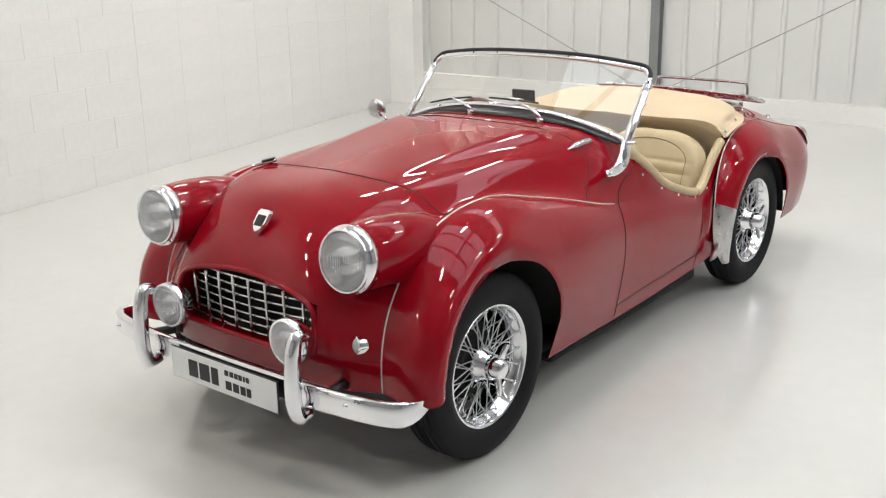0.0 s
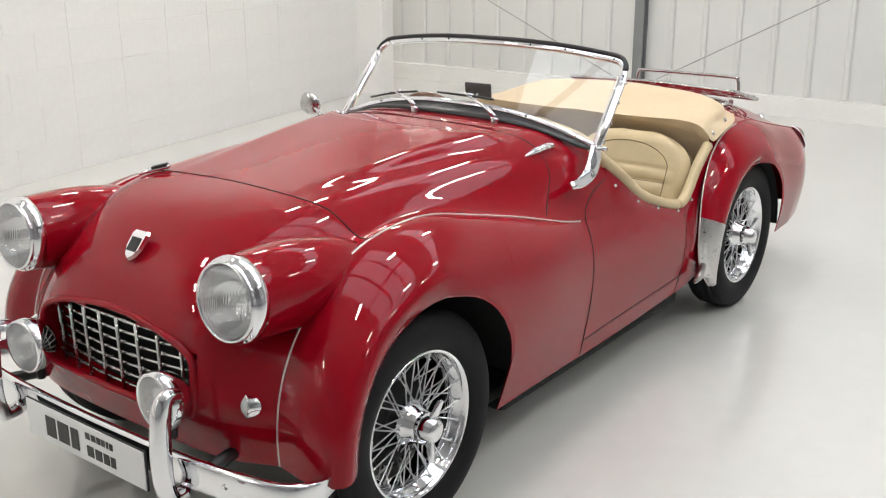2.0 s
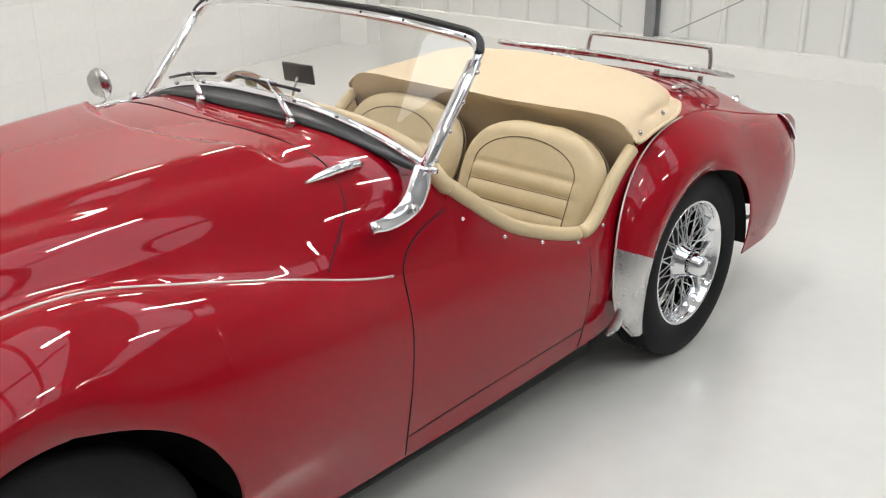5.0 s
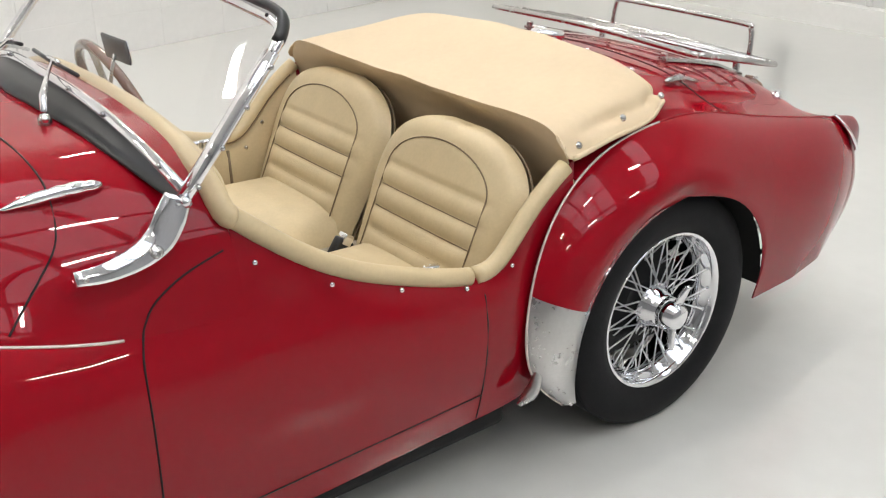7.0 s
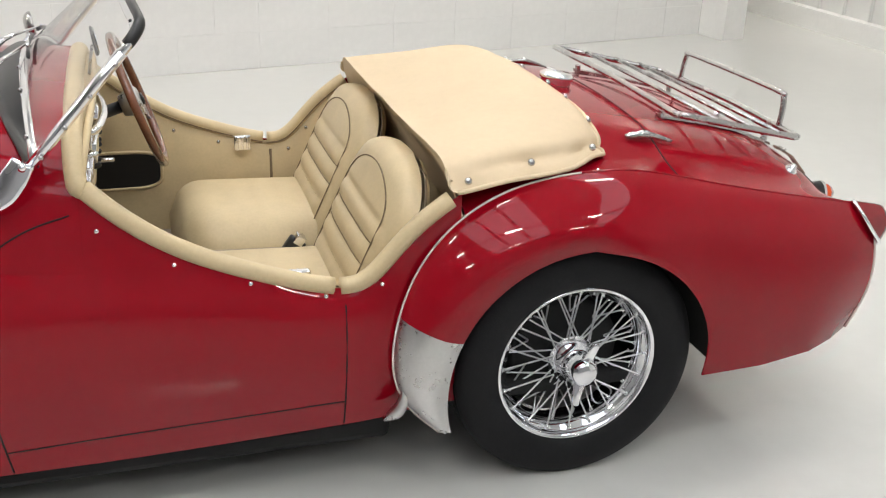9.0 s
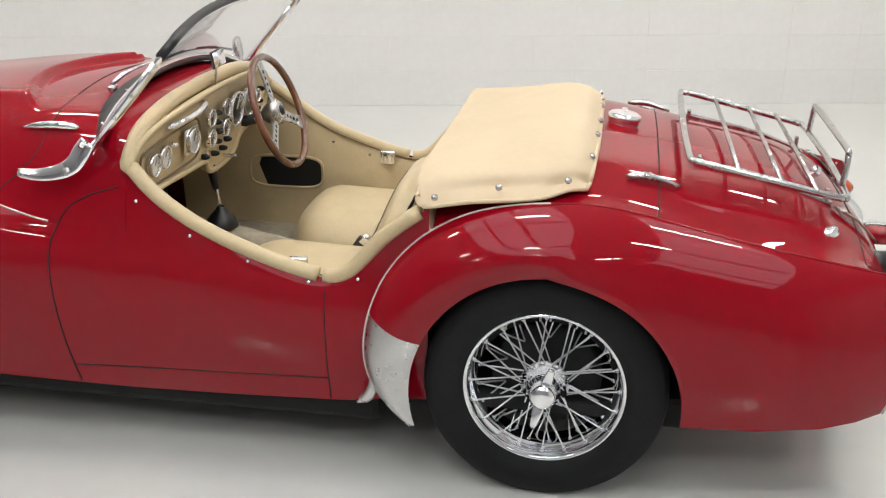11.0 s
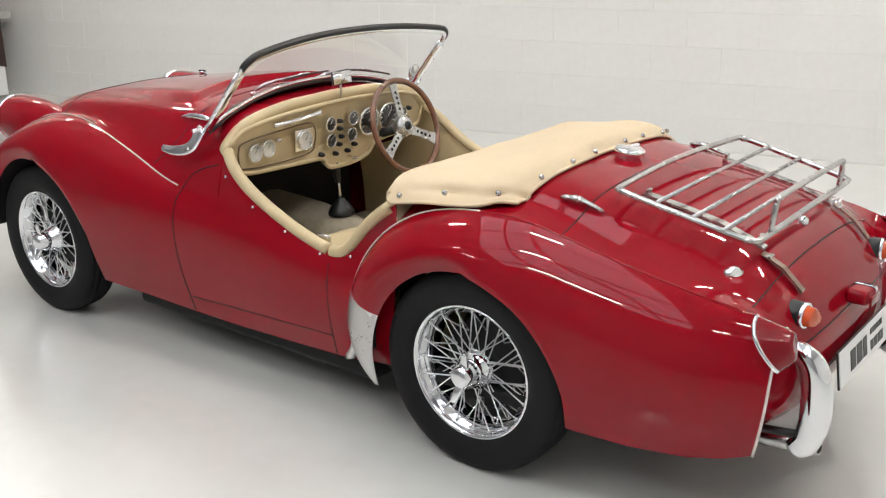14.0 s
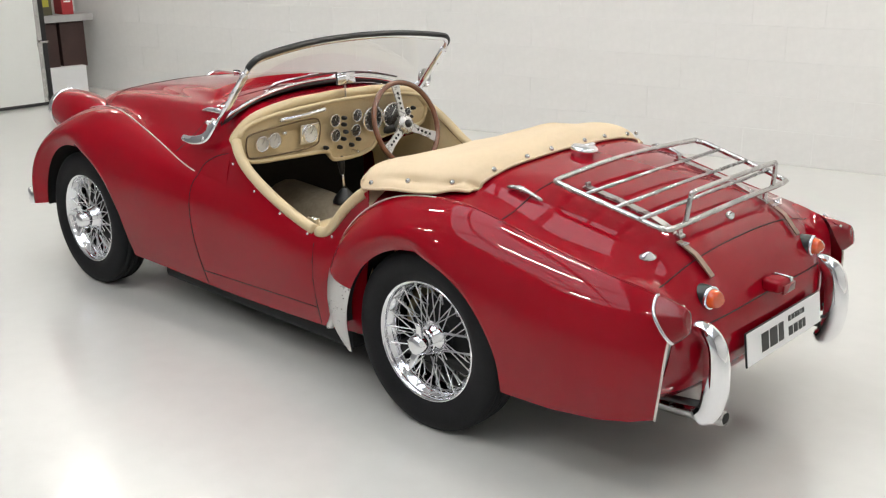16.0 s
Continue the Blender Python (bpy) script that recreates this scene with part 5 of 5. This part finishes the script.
def bucket_seat(cx, cy):
    sv, sf = [], []
    nu, nv = 20, 14
    for i in range(nu + 1):
        x = -.25 + .50 * i / nu
        for j in range(nv + 1):
            q = 2 * j / nv - 1
            w = .250 * (1 - max(0, (-x - .13) / .12) ** 2 * .45)
            e = (1 - abs(q) ** 4) * (1 - max(0, (-x - .15) / .10) ** 2.5)
            pleat = 0.004 * abs(math.sin(math.pi * (x + .25) / .075)) if abs(q) < .62 and x > -.17 else 0
            sv.append((x, q * w, .055 + .105 * max(0, e) ** .5 + pleat - .06 * (x + .25) * .5))
    for i in range(nu):
        for j in range(nv):
            a = i * (nv + 1) + j
            sf.append((a, a + nv + 1, a + nv + 2, a + 1))
    o = len(sv)
    rim_ids = [j for j in range(nv + 1)] + [i * (nv + 1) + nv for i in range(1, nu + 1)] + [nu * (nv + 1) + j for j in range(nv - 1, -1, -1)] + [i * (nv + 1) for i in range(nu - 1, 0, -1)]
    sv += [(sv[i][0], sv[i][1], -.03) for i in rim_ids]
    r = len(rim_ids)
    sf += [(rim_ids[k], rim_ids[(k + 1) % r], o + (k + 1) % r, o + k) for k in range(r)]
    seat = finish("seat", sv, sf, LEATHER, car, label="cream leather bucket seat with horizontal pleats")
    seat.matrix_basis = pose(cx, cy, .35)
    # backrest: front face with pleats, rolled rim, back
    hgt = .452
    bv, bf = [], []
    n1, n2 = 60, 24
    for i in range(n1 + 1):
        z = hgt * (1 - (1 - i / n1) ** 1.0)
        w = max(.004, backrest_half(z))
        for j in range(n2 + 1):
            q = 2 * j / n2 - 1
            y = q * w
            inner = abs(y) < .19 and z < hgt * .86 and (z / hgt < .64 or (y / .19) ** 2 + ((z / hgt - .64) / .22) ** 2 < 1)
            roll = .070 * math.sqrt(max(0, 1 - abs(q) ** 3)) * math.sqrt(max(0.0, 1 - max(0, (z / hgt - .86) / .14) ** 2))
            pl = 0.0
            if inner and z < hgt * .66:
                pl = -.006 + .012 * abs(math.sin(math.pi * z / .058)) ** .6
            elif inner:
                pl = .002
            lum = .012 * (abs(q) ** 2)
            bv.append((-(roll + pl + lum), y, z))
    for i in range(n1):
        for j in range(n2):
            a = i * (n2 + 1) + j
            bf.append((a, a + 1, a + n2 + 2, a + n2 + 1))
    o = len(bv)
    for i in range(n1 + 1):
        z = hgt * i / n1
        w = max(.004, backrest_half(z))
        for j in range(n2 + 1):
            q = 2 * j / n2 - 1
            bv.append((.035 * math.sqrt(max(0, 1 - abs(q) ** 3)) * math.sqrt(max(0.0, 1 - max(0, (z / hgt - .86) / .14) ** 2)), q * w, z))
    for i in range(n1):
        for j in range(n2):
            a = o + i * (n2 + 1) + j
            bf.append((a, a + n2 + 1, a + n2 + 2, a + 1))
    tilt = pose(.185, 0, .045, 0, 25, 0)
    br = finish("backrest", bv, bf, LEATHER, seat)
    br.matrix_basis = tilt
    arc_ = []
    for k in range(33):
        a = math.pi * k / 32
        y = .192 * math.cos(a)
        z = hgt * .64 + hgt * .225 * math.sin(a)
        arc_.append((y, z))
    outline = [(.192, .04)] + [(.192, hgt * q) for q in (.2, .4, .55)] + arc_ + [(-.192, hgt * q) for q in (.55, .4, .2)] + [(-.192, .04)]

    def face_x(y, z):
        w = max(.02, backrest_half(z))
        q = min(1, abs(y) / w)
        return -(.070 * math.sqrt(max(0, 1 - q ** 3)) * math.sqrt(max(0.0, 1 - max(0, (z / hgt - .86) / .14) ** 2)) + .012 * q * q)

    finish("stitch_line", *tube([(face_x(y, z) - .002, y, z) for y, z in outline], 0.0020, 6), STITCH, seat).matrix_basis = tilt
    for k in range(1, 6):
        z = .058 * k
        finish("pleat_seam", *tube([(face_x(y, z) + .003, y, z) for y in [-.188 + .376 * i / 10 for i in range(11)]], 0.0016, 6), STITCH, seat).matrix_basis = tilt
    edge_ = [(0.0, sgn * backrest_half(hgt * q), hgt * q) for sgn, qs in ((1, [i / 24 for i in range(1, 24)]), (-1, [i / 24 for i in range(23, 0, -1)])) for q in qs]
    finish("piping", *tube(edge_, 0.0036, 6), STITCH, seat).matrix_basis = tilt
    return seat


bucket_seat(1.505, -.300)
bucket_seat(1.545, .295)
# seat belts with buckles on the sill beside the seats
bk = part("belt_buckle", box_bm((.05, .03, .07), (0, 0, 0), 0.006), BLACK, car, "black belt buckle with chrome tongue", at=pose(1.60, -.10, .47, 0, 35, 0))
part("tongue", box_bm((.03, .034, .03), (0, 0, .035), 0.004), CHROME, bk)
part("webbing", box_bm((.10, .045, .004), (.07, -.01, -.02), 0.001), mat("grey_webbing", (.45, .40, .33), .9, vary=.1, scale=80), bk)

# dashboard
DX = 1.085


def dash_pt(y, z, lift=0.0):
    """A place on the dash face, which leans away at the foot."""
    return Vector((DX + 0.02 * (1 - (y / .55) ** 2) + 0.10 * (z - .85) + lift, y, z))


outline = [(-.535, .80), (-.545, .845), (-.525, .885), (-.46, .912), (-.30, .935), (0, .948), (.30, .935), (.46, .912), (.525, .885), (.545, .845), (.535, .80), (.50, .765), (.30, .750), (.22, .735), (.18, .700), (.10, .680), (-.03, .680), (-.07, .700), (-.10, .728), (-.30, .735), (-.49, .745)]
ol = catmull([Vector((0, y, z)) for y, z in outline], 4, True)
fr_ = [dash_pt(p.y, p.z) for p in ol]
bk_ = [p + Vector((-.02, 0, 0)) for p in fr_]
m = len(ol)
dash = finish("dashboard", fr_ + bk_, [tuple(range(m)), tuple(range(2 * m - 1, m - 1, -1))] + [(i, i + m, (i + 1) % m + m, (i + 1) % m) for i in range(m)], LEATHER, car, smooth=False, label="cream trimmed dashboard with round gauges")
finish("lower_roll", *tube([dash_pt(p.y, p.z, .004) for p in ol], 0.009, 8, True), LEATHER, dash)
glove = [(-.505, .775), (-.51, .835), (-.48, .862), (-.30, .880), (-.17, .885), (-.135, .86), (-.135, .80), (-.16, .765), (-.30, .755), (-.47, .758)]
gp = catmull([dash_pt(y, z, .004) for y, z in glove], 4, True)
finish("glovebox_edge", *tube(gp, 0.0035, 6, True), STITCH, dash)
FACE = mat("gauge_face", (.02, .02, .022), .3, vary=.2, scale=40)
PALE = mat("pale_gauge_face", (.75, .74, .70), .3, vary=.1, scale=40)


def gauge(y, z, r, face, needle=True):
    c = dash_pt(y, z, .002)
    g = finish("gauge", *lathe([(0, r * 1.02), (.012, r * 1.02), (.016, r * .95), (.012, r * .86), (.006, r * .84)], 28, "x"), CHROME, dash, label="round chrome-rimmed gauge")
    g.matrix_basis = pose(c.x, c.y, c.z, 0, 5, 0)
    finish("dial", *lathe([(.006, 0), (.006, r * .86)], 28, "x"), face, g)
    finish("gauge_glass", *lathe([(.013, 0), (.012, r * .86)], 24, "x"), SCREEN, g).visible_shadow = False
    ink = INK if face is PALE else WHITE
    if needle:
        finish("needle", *tube([(.009, 0, 0), (.009, r * .35, r * .5)], r * .035, 5), ink, g)
        for k in range(9):
            a = -2.1 + 4.2 * k / 8
            finish("tick", *tube([(.008, r * .62 * math.sin(a), r * .62 * math.cos(a)), (.008, r * .76 * math.sin(a), r * .76 * math.cos(a))], r * .03, 4), ink, g)
    return g


gauge(-.439, .815, .034, PALE)
gauge(-.378, .822, .034, PALE)
gauge(-.190, .822, .040, PALE)
part("clock_base", box_bm((.006, .10, .085), (0, 0, 0), 0.002), CHROME, dash, smooth=False, at=pose(dash_pt(-.19, .822, .002).x, -.19, .822, 0, 5, 0))
for y, z in ((-.055, .862), (-.050, .795), (.075, .868), (.070, .800)):
    gauge(y, z, .029, FACE)
gauge(.175, .838, .060, FACE)
gauge(.300, .838, .060, FACE)
gauge(.40, .838, .024, FACE)
for y, z in ((.0, .865), (.0, .835), (.012, .80), (.0, .77), (-.02, .735), (.05, .735), (.09, .755), (-.10, .745), (.40, .79), (.43, .81), (.445, .85), (-.33, .845)):
    c = dash_pt(y, z, .002)
    bolt("switch_knob", c, (1, 0, .05), 0.010, BLACK if abs(y) < .2 or y > .3 else CHROME, dash, 0.022)
c0, c1 = dash_pt(-.33, .905, .02), dash_pt(-.13, .922, .02)
finish("grab_handle", *tube(catmull([dash_pt(-.345, .903, .0), c0, c0.lerp(c1, .5) + Vector((.012, 0, 0)), c1, dash_pt(-.115, .922, .0)], 4), 0.010, 8), CHROME, dash)
part("ignition_lever", box_bm((.05, .012, .012), (1.125, .05, .71), 0.004), CHROME, dash)

# steering wheel: wooden rim, three pierced alloy spokes
sw_at = Matrix.Translation((1.225, .278, .812)) @ Matrix.Rotation(radians(-19), 4, "Y")
R_ = .192
rim_ = finish("steering_wheel", *moved(tube([(0, R_ * math.sin(a), R_ * math.cos(a)) for a in [2 * math.pi * k / 64 for k in range(64)]], 0.0125, 12, True), sw_at), WOOD, car, label="varnished wood-rimmed wheel with pierced alloy spokes")
finish("boss", *moved(lathe([(-.05, 0), (-.05, .03), (-.012, .045), (.0, .045), (.008, .035), (.010, .018), (.010, 0)], 32, "x"), sw_at), ALLOY, rim_)
finish("horn_push", *moved(lathe([(.010, .018), (.016, .017), (.019, 0)], 24, "x"), sw_at), BLACK, rim_)
for a in (0.05, 2.14, -2.04):
    turn = sw_at @ Matrix.Rotation(a, 4, "X")
    sp, sfx = [], []
    for z, w in ((.035, .022), (.09, .017), (.14, .019), (.188, .026)):
        for y in (-w, w):
            for x in (-.004, .002):
                sp.append((x - .012 * (1 - z / .19), y, z))
    for k in range(3):
        b = 4 * k
        sfx += [(b, b + 4, b + 6, b + 2), (b + 1, b + 3, b + 7, b + 5), (b, b + 1, b + 5, b + 4), (b + 2, b + 6, b + 7, b + 3)]
    sfx += [(0, 2, 3, 1), (12, 13, 15, 14)]
    finish("wheel_spoke", *moved((sp, sfx), turn), ALLOY, rim_, smooth=False)
    for z in (.075, .098, .121, .144):
        h_ = lathe([(.0, 0), (.0, .0068)], 12, "x")
        finish("hole", *moved(h_, turn @ Matrix.Translation((.0032 - .012 * (1 - z / .19), 0, z))), DARK, rim_)
finish("column", *tube([sw_at @ Vector((-.03, 0, 0)), sw_at @ Vector((-.45, 0, 0))], 0.018, 12), BLACK, rim_)

# sill foot castings in front of the stone guards
for sg in (-1, 1):
    fv = catmull([(1.782, .664, .345), (1.776, .666, .30), (1.762, .664, .265), (1.728, .656, .238)], 4)
    v, f = tube([(x, sg * y, z) for x, y, z in fv], 0.020, 8, taper=[.5 + .5 * i / 12 if i < 9 else 1 - (i - 8) * .18 for i in range(13)])
    finish("sill_foot", v, f, ALLOY, car, label="small dull alloy casting at the sill's end")


# ---------------------------------------------------------------- far west end: recess with a shelf and an open door
wall_slab("wall_return", (-6.25, 2.50), (WALL_A.x - 0.002, WALL_A.y + 0.012), 0, CEIL, 0.2, WALLPAINT, "white painted return wall of a recess")
wall_slab("wall_recess", (-6.05, 0.6), (-6.05, 2.49), 0, CEIL, 0.18, WALLPAINT, "shaded back wall of the shelf recess")
# unseen jamb wall, kept grey so it bounces little light
wall_slab("wall_jamb", (-5.62, -8.0), (-5.62, 0.75), 0, CEIL, 0.2, DIMWALL, "unseen wall beside the door, greyed to cut bounce light")
# unseen slab added overhead to throw the recess into shade
tagged(part("recess_shade_slab", box_bm((0.72, 1.9, 0.2), (-5.70, 1.60, 2.35), 0.01), WALLPAINT, smooth=False), "unseen white slab added to shade the shelf recess", "soffit", kind="structure")
GREYSHELF = mat("grey_shelf", (.42, .41, .40), .5, vary=.06)
shelf = tagged(part("wall_shelf", box_bm((.40, 1.78, .045), (-5.845, 1.58, .795), 0.006), GREYSHELF, smooth=False), "grey shelf board fixed across the recess", "shelf")
part("lip", box_bm((.012, 1.78, .07), (-5.638, 1.58, .785), 0.003), GREYSHELF, shelf, smooth=False)
BROWN = mat("dark_brown_board", (.050, .022, .018), .55, vary=.25, scale=9)
for k, (y, w) in enumerate(((1.96, .40), (2.26, .44), (1.62, .40))):
    cr = tagged(new("storage_crate"), "dark brown storage crate on a white plinth", "crate", "crates under the shelf")
    cr.matrix_basis = pose(-5.86 - .02 * k, y, .275)
    part("crate_body", box_bm((.34, w * .62, .46), (0, 0, .23), 0.008), BROWN, cr, smooth=False)
    part("crate_lid", box_bm((.35, w * .64, .03), (0, 0, .475), 0.006), BROWN, cr, smooth=False)
tagged(part("storage_plinth", box_bm((.42, 1.5, .275), (-5.84, 1.58, .1575), 0.006), WHITE, smooth=False), "plain white plinth box in the recess", "plinth")
OLIVE = mat("olive_card", (.10, .09, .05), .6, vary=.2)
YELLOW = mat("yellow_print", (.55, .50, .06), .5, vary=.2)
REDBOX = mat("red_card", (.40, .02, .025), .45, vary=.1)
ob_ = tagged(new("parts_box"), "olive cardboard box with a yellow patch", "box")
ob_.matrix_basis = pose(-5.82, 1.93, .8185, 0, 0, 6)
part("carton", box_bm((.24, .26, .20), (0, 0, .10), 0.004), OLIVE, ob_, smooth=False)
part("patch", box_bm((.003, .15, .09), (.1215, .02, .13), 0.001), YELLOW, ob_, smooth=False)
rb_ = tagged(new("parts_box"), "small red cardboard box with a white band", "box")
rb_.matrix_basis = pose(-5.80, 2.24, .8185, 0, 0, -4)
part("carton", box_bm((.20, .12, .24), (0, 0, .12), 0.004), REDBOX, rb_, smooth=False)
part("band", box_bm((.003, .07, .015), (.1015, 0, .13), 0.001), WHITE, rb_, smooth=False)
DOORPAINT = mat("white_door_paint", (.72, .73, .70), .35, vary=.02, scale=3)
leaf = tagged(part("door_1", box_bm((.05, 1.0, 2.08), (-5.25, 1.19, 1.065), 0.004), DOORPAINT, smooth=False), "white flush door standing open with a dark edge", "door", kind="structure")
part("door_edge", box_bm((.058, .05, 2.08), (-5.25, 1.715, 1.065), 0.006), BLACK, leaf, smooth=False)
part("edge_strip", box_bm((.054, .045, 2.08), (-5.25, 1.665, 1.065), 0.003), STEEL, leaf, smooth=False)
part("bottom_seal", box_bm((.056, 1.0, .03), (-5.25, 1.19, .018), 0.004), BLACK, leaf, smooth=False)
part("door_stop", box_bm((.14, .15, .08), (-5.25, 1.77, .045), 0.02), BLACK, leaf)
part("handle_plate", box_bm((.012, .05, .10), (-5.217, 1.66, .615), 0.004), STEEL, leaf, smooth=False)
finish("door_handle", *tube([(-5.21, 1.66, .62), (-5.17, 1.66, .62), (-5.165, 1.72, .62)], 0.011, 8), STEEL, leaf)
